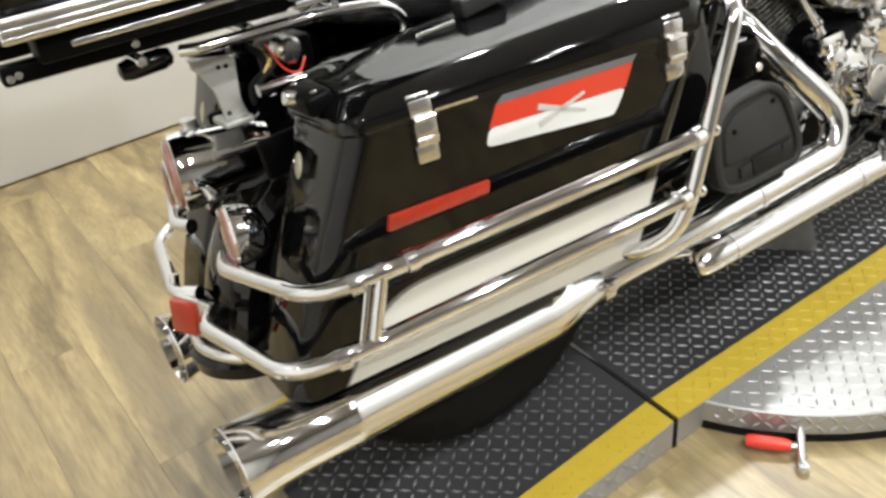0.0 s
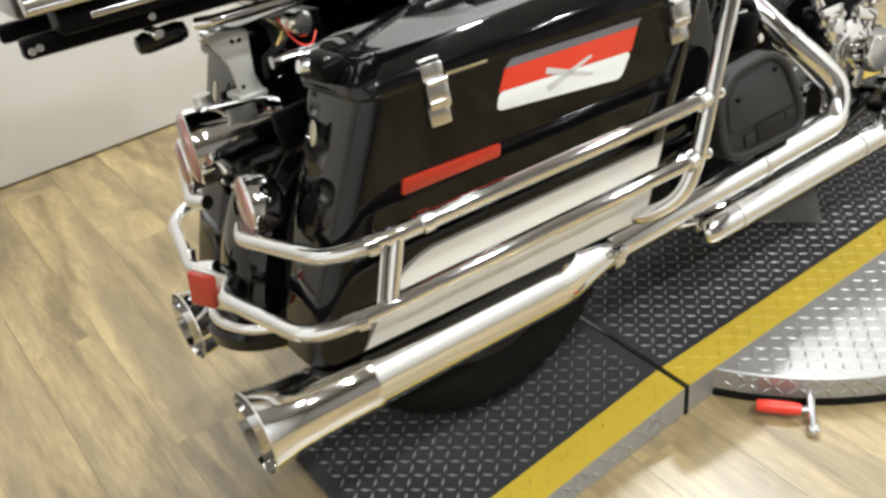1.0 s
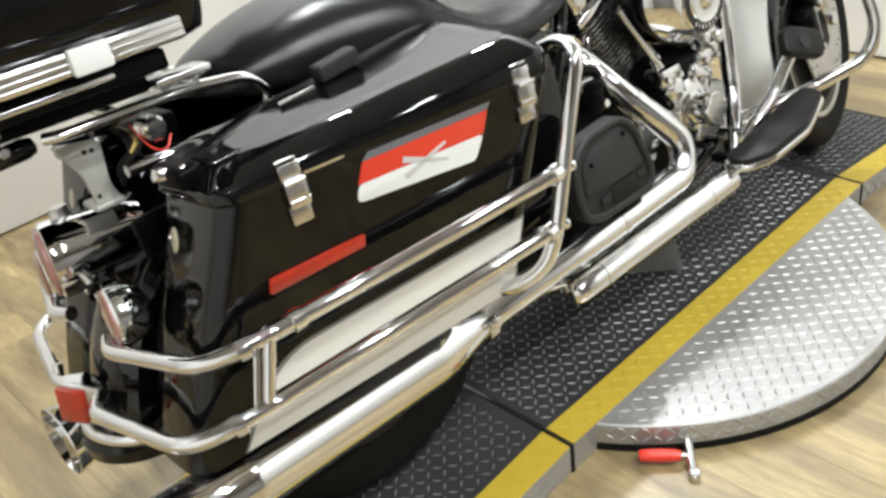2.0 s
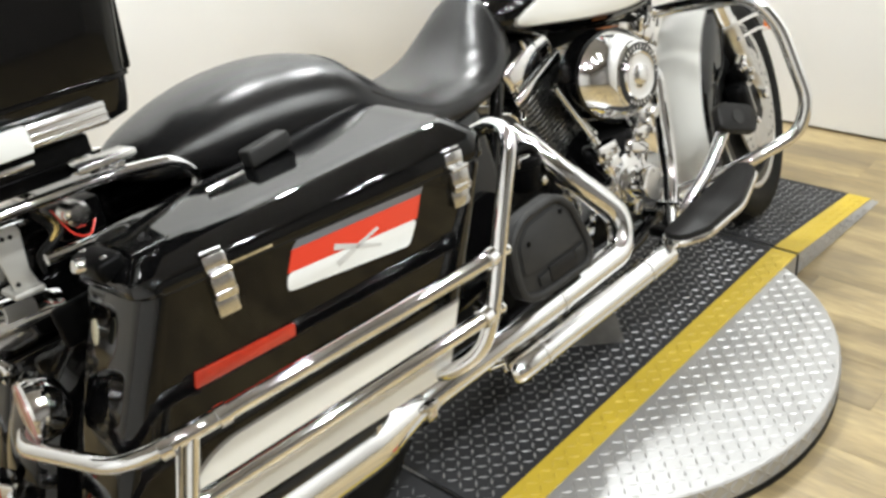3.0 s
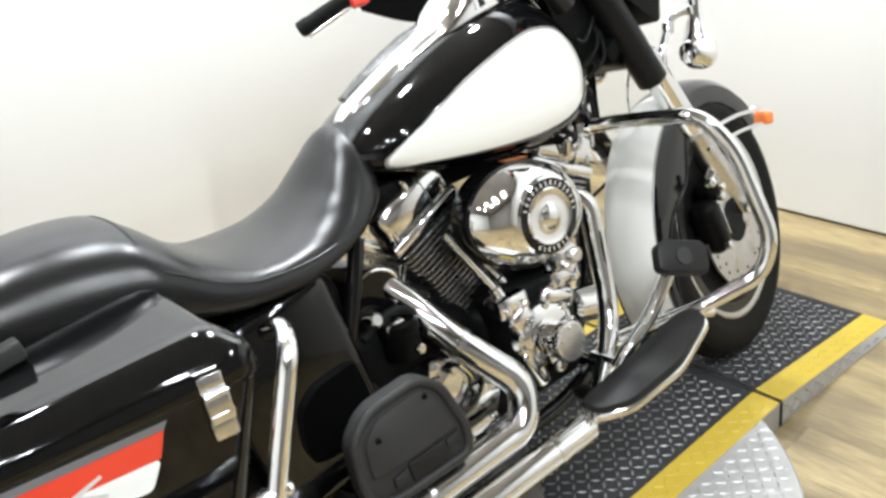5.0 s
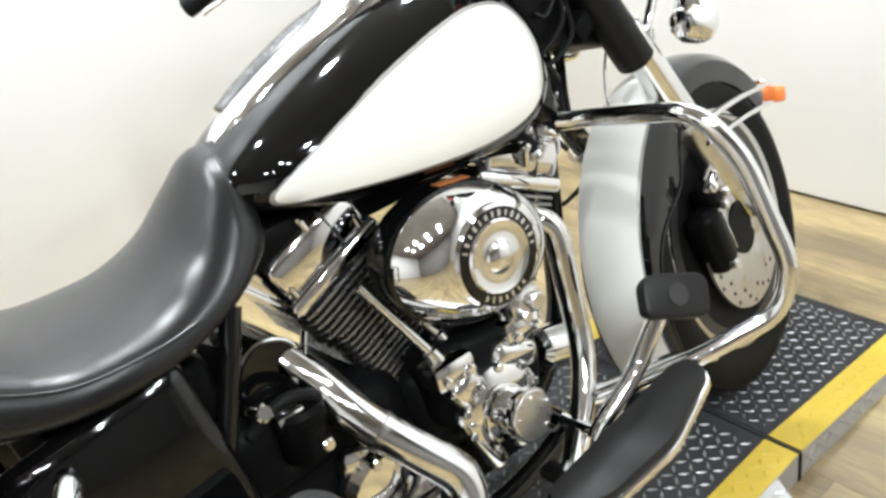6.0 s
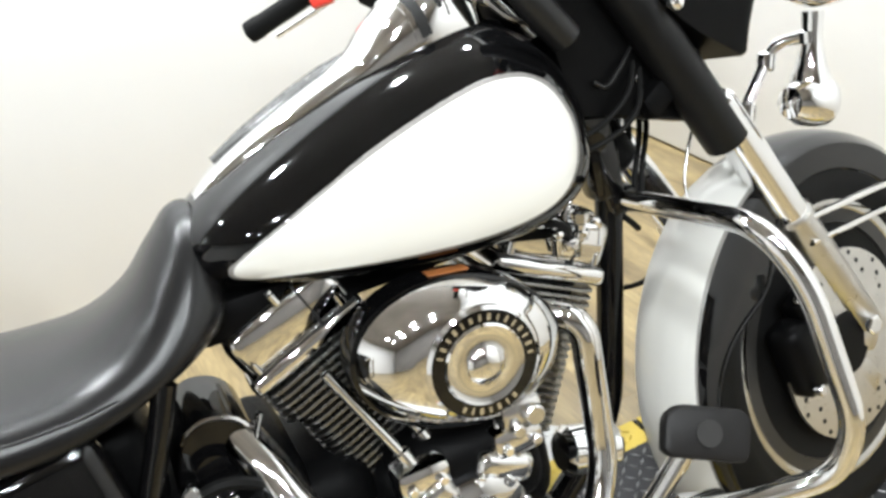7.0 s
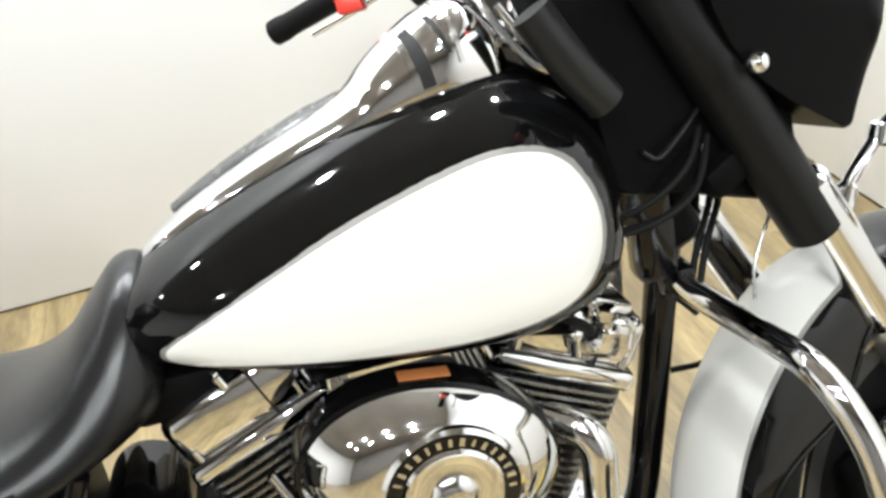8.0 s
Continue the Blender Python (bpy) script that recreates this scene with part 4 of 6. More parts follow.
def seat():
    rings = []
    for x, zb, zt, w in SEAT:
        ring = []
        for j in range(36):
            a = 2 * math.pi * j / 36
            c, s = math.cos(a), math.sin(a)
            zc = zb + (zt - zb) * 0.30
            k = min(1.0, max(0.0, (x - 0.50) / 0.14))
            y = w * math.copysign(abs(c) ** (0.80 + 0.25 * k), c)
            z = zc + ((zt - zc) if s > 0 else (zc - zb)) * math.copysign(abs(s) ** (0.82 + 0.45 * k), s)
            if s > 0 and 0.33 < x < 0.60:
                z += 0.004 * abs(c) ** 2 * math.sin((x - 0.33) / 0.27 * math.pi)
            ring.append((x + k * (0.016 + 0.05 * (z - 0.735)), y, z))
        rings.append(ring)
    return loft(rings)


seat_part = P("seat", seat(), VINYL, "black vinyl two-up touring seat", angle=60)


def seam(y0, y1, x0, x1, n=26, drop=0.0015):
    out = []
    for i in range(n):
        x = x0 + (x1 - x0) * i / (n - 1)
        zb, zt, w = lerp_table(SEAT, x)
        zc = zb + (zt - zb) * 0.30
        k = (y0 + (y1 - y0) * i / (n - 1))
        e = min(1.0, max(0.0, (x - 0.50) / 0.14))
        c = min(0.995, abs(k)) ** (1 / (0.80 + 0.25 * e))
        s = math.sqrt(max(0, 1 - c * c))
        z = zc + (zt - zc) * s ** (0.82 + 0.45 * e)
        if 0.33 < x < 0.60:
            z += 0.004 * c ** 2 * math.sin((x - 0.33) / 0.27 * math.pi)
        out.append((x + e * (0.016 + 0.05 * (z - 0.735)), k * w, z - drop))
    return out


for s in (-1, 1):
    P("piping", sweep(seam(s * 0.93, s * 0.965, 0.30, 0.56, drop=0.0022), 0.0025, 8), VINYL, "sewn seam piping", seat_part)
cross = []
for i in range(15):
    a = radians(48 + 84 * i / 14)
    zb, zt, w = lerp_table(SEAT, 0.288)
    zc = zb + (zt - zb) * 0.30
    cross.append((0.288, w * math.copysign(abs(math.cos(a)) ** 0.80, math.cos(a)), zc + (zt - zc) * math.sin(a) ** 0.82 - 0.001))
P("seat_seam", sweep(cross, 0.003, 8), DARK, "dark sewn cross crease", seat_part)

# -- frame --
frame_part = P("frame", merge(sweep(bent([(1.325, 0.04, 0.84), (1.303, 0.042, 0.715), (1.272, 0.042, 0.52), (1.225, 0.04, 0.27), (1.10, 0.02, 0.18)], 0.08), 0.021, 16),
                        sweep(bent([(1.30, 0, 0.86), (1.0, 0, 0.72), (0.62, 0, 0.66), (0.50, 0, 0.60)], 0.06), 0.026, 14),
                        *[sweep(bent([(1.10, s * 0.10, 0.20), (0.95, s * 0.12, 0.17), (0.55, s * 0.12, 0.17), (0.42, s * 0.12, 0.30), (0.50, s * 0.10, 0.60)], 0.06), 0.017, 12) for s in (-1, 1)],
                        rod((1.07, -0.12, 0.20), (1.07, 0.12, 0.20), 0.018)), BLACK, "gloss black frame tubes")
P("neck_gusset", merge(rbox((1.25, 0.02, 0.79), (0.10, 0.07, 0.15), 0.015, pose(0, 0, 0, 0, 20, 0)), rbox((1.27, 0.02, 0.70), (0.05, 0.05, 0.13), 0.012)), BLACK, parent=frame_part)
for k, (y, z) in enumerate(((-0.05, 0.80), (-0.062, 0.775), (-0.04, 0.76))):
    P("cable", sweep(curve([(1.12, y + 0.03, z - 0.02), (1.20, y - 0.01, z - 0.045 + 0.01 * k), (1.28, y - 0.02, z - 0.005), (1.33, y + 0.03, z + 0.06)], 6), 0.004, 8), RUBBER, "black control cable", frame_part)
P("brake_hose", sweep(curve([(1.30, 0.03, 0.80), (1.315, 0.04, 0.70), (1.29, 0.035, 0.62), (1.33, 0.04, 0.56)], 6), 0.005, 8), RUBBER, parent=frame_part)
P("brake_hose", sweep(curve([(1.32, 0.05, 0.80), (1.345, 0.05, 0.71), (1.31, 0.05, 0.64)], 6), 0.005, 8), RUBBER, parent=frame_part)
S("fork_hose", sweep(curve([(1.400, -0.080, 0.715), (1.382, -0.077, 0.679), (1.358, -0.085, 0.640), (1.348, -0.095, 0.605)], 6), 0.0022, 8), FIN, "thin braided brake line")
P("earth_cable", sweep(curve([(1.270, 0.085, 0.455), (1.317, 0.112, 0.440), (1.372, 0.124, 0.430), (1.42, 0.10, 0.46)], 6), 0.0045, 8), RUBBER, "thin black cable")
for k in range(2):
    P("brake_hose", sweep(curve([(1.372 + 0.012 * k, 0.055, 0.78), (1.365 + 0.012 * k, 0.053, 0.706), (1.330 + 0.012 * k, 0.025, 0.655), (1.306 + 0.012 * k, 0.002, 0.610)], 6), 0.0045, 8), RUBBER, parent=frame_part)

# -- engine guard --
for s in (-1, 1):
    P("engine_guard", sweep(bent([(1.300, 0.035 + s * 0.012, 0.620), (1.290, 0.03 + s * 0.10, 0.638), (1.305, s * 0.272, 0.650), (1.330, s * 0.318, 0.578), (1.340, s * 0.366, 0.400), (1.318, s * 0.350, 0.330), (1.195, s * 0.268, 0.290), (1.07, s * 0.13, 0.245)], 0.055, 7), 0.0155, 16), CHROME, "chrome engine guard bar")
P("guard_clamp", rbox((1.298, 0.03, 0.622), (0.046, 0.05, 0.040), 0.01), BLACK, "black guard clamp")

# -- engine --
P("crankcase", merge(rbox((0.93, 0, 0.36), (0.26, 0.24, 0.17), 0.05, None, 4), rbox((0.93, -0.05, 0.40), (0.2, 0.22, 0.14), 0.04, None, 3), rbox((0.66, 0, 0.36), (0.32, 0.24, 0.22), 0.05, None, 3), rbox((0.82, 0, 0.24), (0.46, 0.20, 0.08), 0.02)), BLACK_ENGINE, "black engine and gearbox cases")


def cylinder(x, z, lean):
    m = Matrix.Translation((x, 0, z)) @ Matrix.Rotation(radians(lean), 4, "Y")
    barrel = P("cylinder", xf(merge(rod((0, 0, 0.03), (0, 0, 0.26), 0.055, 20), rbox((0, 0, 0.245), (0.12, 0.14, 0.05), 0.02)), m), BLACK_ENGINE, "black finned engine cylinder")
    for i in range(20):
        g = 0.072 if i < 15 else 0.084
        out = rounded([(-g, -0.085), (g, -0.085), (g, 0.085), (-g, 0.085)], 0.03)
        zz = 0.040 + 0.0107 * i
        P("fin", xf(slab(out, lambda a, b, w: (a, b, zz + w), 0.0042, 0.0014), m), FIN, parent=barrel)
    rocker = P("rocker_cover", xf(merge(rbox((0, 0, 0.266), (0.172, 0.176, 0.026), 0.010, None, 3), rbox((0, 0, 0.308), (0.160, 0.168, 0.066), 0.016, None, 3), rbox((0.01, 0, 0.342), (0.11, 0.13, 0.02), 0.009)), m), CHROME, "chrome rocker cover")
    for bx, bz in ((-0.064, 0.286), (0.004, 0.340), (0.064, 0.286)):
        P("bolt", xf(merge(rod((bx, -0.080, bz - 0.006), (bx, -0.080, bz + 0.012), 0.006, 12), rod((bx, -0.080, bz + 0.010), (bx, -0.080, bz + 0.016), 0.0045, 6)), m), CHROME, parent=rocker)
    P("rocker_seam", xf(rbox((0.03, 0, 0.308), (0.003, 0.1695, 0.067), 0.001), m), DARK, parent=rocker)
    P("rocker_seam", xf(rbox((0, 0, 0.2765), (0.1605, 0.1685, 0.0035), 0.001), m), DARK, parent=rocker)


cylinder(0.885, 0.375, -22)
cylinder(0.995, 0.366, 27)
for k, (x0, x1) in enumerate(((0.854, 0.788), (0.890, 0.825), (0.975, 1.02), (1.0, 1.05))):
    y0 = -0.15 if k != 1 else -0.12
    P("pushrod_tube", merge(rod((x0, y0, 0.455), (x1, y0 + 0.030, 0.60), 0.0075, 14), rod((x0, y0, 0.452), (x0 * 0.85 + x1 * 0.15, y0 + 0.005, 0.478), 0.0115, 14)), CHROME, "chrome pushrod tube")
for x in (0.86, 0.99):
    P("tappet_block", merge(rbox((x, -0.15, 0.44), (0.07, 0.05, 0.04), 0.01), *[rod((x + d, -0.170, 0.437), (x + d, -0.184, 0.437), 0.007, 8) for d in (-0.02, 0.02)]), CHROME, "chrome tappet block")
P("intake", merge(rod((0.93, -0.16, 0.575), (0.93, 0.0, 0.58), 0.035), rbox((0.935, 0, 0.58), (0.16, 0.06, 0.06), 0.02)), BLACK_ENGINE)
bracket = P("top_bracket", rbox((1.07, -0.06, 0.668), (0.13, 0.05, 0.022), 0.006, pose(0, 0, 0, 0, 14, 0)), BLACK_ENGINE, "black engine mount bracket")
P("mount_bolt", merge(rod((1.163, -0.092, 0.632), (1.168, -0.094, 0.668), 0.0075, 14), rod((1.1665, -0.0935, 0.656), (1.169, -0.0945, 0.674), 0.0115, 6), rod((1.164, -0.0925, 0.640), (1.1655, -0.093, 0.648), 0.0125, 14)), CHROME, "chrome mount bolt", bracket)
P("mount_bolt", merge(rod((1.128, -0.09, 0.625), (1.128, -0.098, 0.652), 0.008, 14), ball((1.128, -0.099, 0.655), (0.010, 0.010, 0.008), 14, 8)), CHROME, parent=bracket)
P("fuel_pipe", sweep(curve([(1.166, -0.092, 0.656), (1.183, -0.096, 0.658), (1.192, -0.099, 0.644), (1.187, -0.100, 0.620)], 6), 0.004, 8), CHROME, "thin chrome fuel pipe", bracket)
P("fuel_hose", sweep(curve([(1.10, -0.07, 0.68), (1.125, -0.10, 0.672), (1.145, -0.098, 0.655), (1.15, -0.07, 0.63)], 6), 0.006, 8), RUBBER, "black fuel hose", bracket)
P("sensor", merge(rbox((1.147, -0.094, 0.634), (0.020, 0.016, 0.016), 0.004), rod((1.147, -0.10, 0.634), (1.147, -0.110, 0.634), 0.005, 10)), CHROME_SATIN, parent=bracket)

# air cleaner
AC, ACT = Vector((0.945, -0.160, 0.578)), -17


def oval(profile, n=56, ax=1.0, ay=0.72):
    m = Matrix.Translation(AC) @ Matrix.Rotation(radians(-ACT), 4, "Y")
    rings = [[m @ Vector((r * ax * math.cos(2 * math.pi * j / n), -h, r * ay * math.sin(2 * math.pi * j / n))) for j in range(n)] for r, h in profile]
    return loft(rings)


def round_ac(profile, n=40, dx=0.012, dz=-0.002):
    m = Matrix.Translation(AC + Vector((dx, 0, dz))) @ Matrix.Rotation(radians(-ACT), 4, "Y")
    return loft([[m @ Vector((r * math.cos(2 * math.pi * j / n), -h, r * math.sin(2 * math.pi * j / n))) for j in range(n)] for r, h in profile])


ac = P("air_cleaner", oval([(0.120, -0.05), (0.138, -0.045), (0.140, -0.02), (0.137, -0.004), (0.125, 0.0)]), BLACK, "oval chrome air cleaner with black lettered ring")
P("cover", oval([(0.122, -0.006), (0.130, -0.004), (0.132, 0.002), (0.124, 0.012), (0.108, 0.026), (0.090, 0.036), (0.07, 0.040), (0.05, 0.041)]), CHROME, "domed chrome cover", ac)
P("letter_ring", round_ac([(0.046, 0.028), (0.066, 0.028), (0.068, 0.040), (0.066, 0.0435), (0.050, 0.0445), (0.047, 0.042)]), BLACK, "black ring", ac)
P("chrome_rim", round_ac([(0.066, 0.03), (0.072, 0.034), (0.072, 0.041), (0.0675, 0.0445), (0.066, 0.042)]), CHROME, parent=ac)
P("medallion", round_ac([(0.050, 0.035), (0.0515, 0.0455), (0.049, 0.0485), (0.045, 0.0470), (0.030, 0.0462), (0.024, 0.0475), (0.021, 0.0515), (0.010, 0.0545), (0.003, 0.055)]), CHROME, "chrome centre medallion", ac)
bars = []
mac = Matrix.Translation(AC + Vector((0.012, 0, -0.002))) @ Matrix.Rotation(radians(-ACT), 4, "Y")
for i in range(32):
    if not (1 <= i <= 15 or 22 <= i <= 28):
        continue
    a = 2 * math.pi * i / 32
    rot = Matrix.Rotation(-a, 4, "Y")
    bars.append(xf(rbox((0.0588, -0.0443, 0), ((0.0085, 0.0075, 0.009)[i % 3], 0.0012, (0.0050, 0.0036, 0.0044, 0.003)[i % 4]), 0.0), mac @ rot))
P("lettering", merge(*bars), CHROME_SATIN, "ring of small raised silver bars", ac)["kind"] = "stuff"
P("sticker", xf(rbox((0, 0, 0), (0.052, 0.020, 0.0015), 0.0005), Matrix.Translation((0.957, -0.141, 0.6785)) @ Matrix.Rotation(radians(9), 4, "Y")), STICKER, "orange label on the rim", ac)

# cam cover and timer cover
cam_case = P("cam_cover", lathe([(0.04, 0), (0.068, 0.0), (0.072, 0.008), (0.068, 0.022), (0.050, 0.030), (0.02, 0.031)], (0.915, -0.150, 0.358), (0, -1, 0), 36, sx=1.0, sy=0.85), CHROME, "ribbed chrome cam cover")
for c, d, tilt in (((0.965, -0.150, 0.408), (0.080, 0.050, 0.042), 25), ((0.872, -0.155, 0.405), (0.055, 0.050, 0.055), -25), ((0.875, -0.158, 0.315), (0.032, 0.045, 0.11), -18), ((0.955, -0.150, 0.300), (0.028, 0.040, 0.085), 24)):
    P("cover_lobe", rbox(c, d, 0.014, pose(0, 0, 0, 0, tilt, 0), 3), CHROME, parent=cam_case)
TC = Vector((0.918, -0.160, 0.346))
P("timer_cover", lathe([(0.043, 0.010), (0.045, 0.014), (0.045, 0.022), (0.034, 0.025), (0.034, 0.050), (0.038, 0.052), (0.038, 0.066), (0.0365, 0.0685), (0.034, 0.069)], TC, (0.10, -1, 0.05), 36), CHROME, "round chrome timer cover", cam_case)
P("timer_face", lathe([(0.034, 0.0), (0.034, 0.0012), (0.020, 0.0024), (0.004, 0.0030)], TC + Vector((0.0069, -0.0686, 0.0034)), (0.10, -1, 0.05), 36), ALU, "brushed round face", cam_case)
for i in range(5):
    a = 2 * math.pi * i / 5 + 0.3
    c = TC + Vector((0.007 + 0.029 * math.cos(a), -0.068, 0.0035 + 0.029 * math.sin(a)))
    P("screw", rod(c, c + Vector((0, -0.0045, 0)), 0.0036, 8), CHROME_SATIN, parent=cam_case)
for i in range(9):
    a = 2 * math.pi * i / 9
    P("screw", rod((0.915 + 0.064 * math.cos(a), -0.165, 0.358 + 0.054 * math.sin(a)), (0.915 + 0.064 * math.cos(a), -0.180, 0.358 + 0.054 * math.sin(a)), 0.0070, 8), CHROME, parent=cam_case)
P("oil_filter", merge(rod((1.10, -0.03, 0.30), (1.19, -0.03, 0.275), 0.038, 24)), CHROME, "chrome oil filter")
P("horn", merge(rbox((1.0, -0.155, 0.475), (0.06, 0.05, 0.045), 0.012), rod((1.01, -0.18, 0.478), (1.01, -0.195, 0.478), 0.014), rod((0.985, -0.18, 0.465), (0.985, -0.195, 0.465), 0.009)), CHROME_SATIN, "bright sensor block")
gear = P("gearbox_cover", merge(lathe([(0.06, 0), (0.078, 0.0), (0.08, 0.02), (0.07, 0.035), (0.03, 0.038)], (0.725, -0.125, 0.315), (0, -1, 0), 32), rbox((0.70, -0.13, 0.385), (0.06, 0.03, 0.04), 0.012, pose(0, 0, 0, 0, 20, 0))), CHROME, "chrome gearbox side cover")
for i in range(7):
    a = 2 * math.pi * i / 7
    P("screw", rod((0.725 + 0.07 * math.cos(a), -0.15, 0.315 + 0.07 * math.sin(a)), (0.725 + 0.07 * math.cos(a), -0.166, 0.315 + 0.07 * math.sin(a)), 0.0085, 8), CHROME, parent=gear)
P("oil_line", merge(sweep(curve([(0.58, -0.13, 0.50), (0.63, -0.15, 0.53), (0.68, -0.14, 0.50), (0.70, -0.12, 0.44)], 6), 0.008, 8), sweep(curve([(0.55, -0.14, 0.46), (0.56, -0.16, 0.42), (0.60, -0.15, 0.38)], 6), 0.007, 8)), RUBBER, "black oil hose")
P("oil_fitting", merge(rod((0.60, -0.12, 0.52), (0.60, -0.155, 0.53), 0.012), rbox((0.63, -0.14, 0.50), (0.04, 0.03, 0.025), 0.006), rod((0.655, -0.15, 0.455), (0.655, -0.175, 0.455), 0.009)), CHROME, "small chrome fittings")
P("side_cover", rbox((0.44, -0.150, 0.47), (0.23, 0.05, 0.34), 0.03, pose(0, 0, 0, 0, -8, 0), 3), BLACK, "gloss black battery side cover")
P("side_cover", rbox((0.44, 0.150, 0.47), (0.23, 0.05, 0.34), 0.03, pose(0, 0, 0, 0, -8, 0), 3), BLACK, "gloss black battery side cover")

P("gearbox_top", merge(rbox((0.60, -0.01, 0.452), (0.27, 0.24, 0.12), 0.03, None, 3), rbox((0.52, 0.0, 0.55), (0.12, 0.22, 0.14), 0.03, None, 3)), BLACK_ENGINE, "black gearbox top and battery box")
DOME = [(p.x, p.z) for p in curve([(0.575, 0, 0.43), (0.590, 0, 0.53), (0.607, 0, 0.572), (0.632, 0, 0.590), (0.660, 0, 0.587), (0.682, 0, 0.570), (0.694, 0, 0.535), (0.700, 0, 0.44)], 4)]
dome = P("oil_tank", slab(DOME, lambda u, v, w: (u, 0.03 - w, v), 0.135, 0.010), BLACK, "gloss black rounded oil tank")
P("tank_bead", sweep([(u, -0.101, v - 0.001) for u, v in DOME[8:25]], 0.0035, 8), CHROME, "thin bright edge", dome)
P("gearbox_case", rbox((0.58, 0.0, 0.255), (0.42, 0.22, 0.15), 0.025, None, 3), BLACK_ENGINE, "black gearbox case")
P("oil_filler", lathe([(0.030, 0), (0.033, 0.004), (0.033, 0.045), (0.036, 0.047), (0.036, 0.062), (0.03, 0.068)], (0.640, -0.135, 0.44), (0.06, 0, 1), 28), BLACK_SATIN, "black round oil filler")
P("frame_stay", sweep(bent([(0.615, -0.135, 0.665), (0.59, -0.142, 0.61), (0.50, -0.148, 0.42), (0.47, -0.148, 0.30)], 0.04), 0.014, 14), BLACK, "gloss black frame tube")
P("pipe_shield", sweep(curve([(0.703, -0.106, 0.576), (0.691, -0.108, 0.552), (0.683, -0.109, 0.525), (0.685, -0.110, 0.494)], 6), 0.007, 10, flat=0.5), CHROME, "curved chrome pipe shield")
P("backbone_cover", rbox((0.86, 0.01, 0.684), (0.40, 0.17, 0.055), 0.015), BLACK_ENGINE, "black frame backbone under the tank")
P("swing_arm", merge(rbox((0.20, -0.135, 0.27), (0.46, 0.03, 0.06), 0.012, pose(0, 0, 0, 0, -4, 0)), rbox((0.40, 0, 0.30), (0.07, 0.25, 0.08), 0.015), rbox((0.20, 0.125, 0.27), (0.46, 0.03, 0.06), 0.012, pose(0, 0, 0, 0, -4, 0))), BLACK_ENGINE, "black swing arm")
P("inner_guard", merge(rbox((0.40, 0, 0.45), (0.03, 0.30, 0.30), 0.01, pose(0, 0, 0, 0, -14, 0)), rbox((0.36, -0.12, 0.30), (0.16, 0.02, 0.20), 0.008)), BLACK_ENGINE, "black inner mudguard")
P("shock", merge(rod((0.02, -0.145, 0.27), (0.14, -0.14, 0.55), 0.020), rod((0.03, -0.145, 0.30), (0.11, -0.142, 0.48), 0.028)), BLACK_SATIN, "black rear shock")

# -- exhaust --
ex = P("exhaust_pipe", sweep(bent([(0.672, -0.085, 0.545), (0.690, -0.118, 0.512), (0.708, -0.160, 0.458), (0.752, -0.197, 0.394), (0.800, -0.225, 0.328), (0.768, -0.244, 0.264), (0.45, -0.250, 0.252), (0.17, -0.236, 0.232)], 0.05, 8), 0.0275, 20), CHROME, "chrome rear exhaust pipe with heat shield")
ex2 = P("exhaust_pipe", sweep(bent([(1.085, -0.08, 0.555), (1.133, -0.116, 0.535), (1.126, -0.122, 0.42), (1.118, -0.132, 0.315), (1.052, -0.170, 0.245), (0.93, -0.245, 0.207), (0.85, -0.262, 0.204), (0.52, -0.258, 0.200), (0.36, -0.205, 0.205), (0.22, -0.190, 0.225)], 0.06, 8), 0.0200, 20), CHROME, "chrome front exhaust pipe with heat shield")
P("pipe_shield", loft([[(x, -0.268 + r * math.cos(k), 0.190 + 0.036 * (x - 0.375) + r * math.sin(k)) for k in (2 * math.pi * j / 22 for j in range(22))] for x, r in ((0.372, 0.008), (0.375, 0.016), (0.382, 0.022), (0.395, 0.0255), (0.43, 0.0265), (0.86, 0.0265), (0.885, 0.0255), (0.887, 0.021))]), CHROME, "long chrome heat shield with a rounded end", ex2)
for x in (0.46, 0.80):
    P("shield_clamp", lathe([(0.0262, -0.005), (0.0282, -0.0045), (0.0282, 0.0045), (0.0262, 0.005)], (x, -0.268, 0.190 + 0.036 * (x - 0.375)), (1, 0, 0.036), 24), CHROME, parent=ex2)
for c, d in (((0.725, -0.175, 0.433), (0.044, -0.037, -0.064)), ((0.55, -0.2485, 0.2555), (1, 0, 0.04))):
    P("clamp_band", lathe([(0.0272, -0.006), (0.0290, -0.005), (0.0290, 0.005), (0.0272, 0.006)], c, d, 24), CHROME_SATIN, parent=ex)
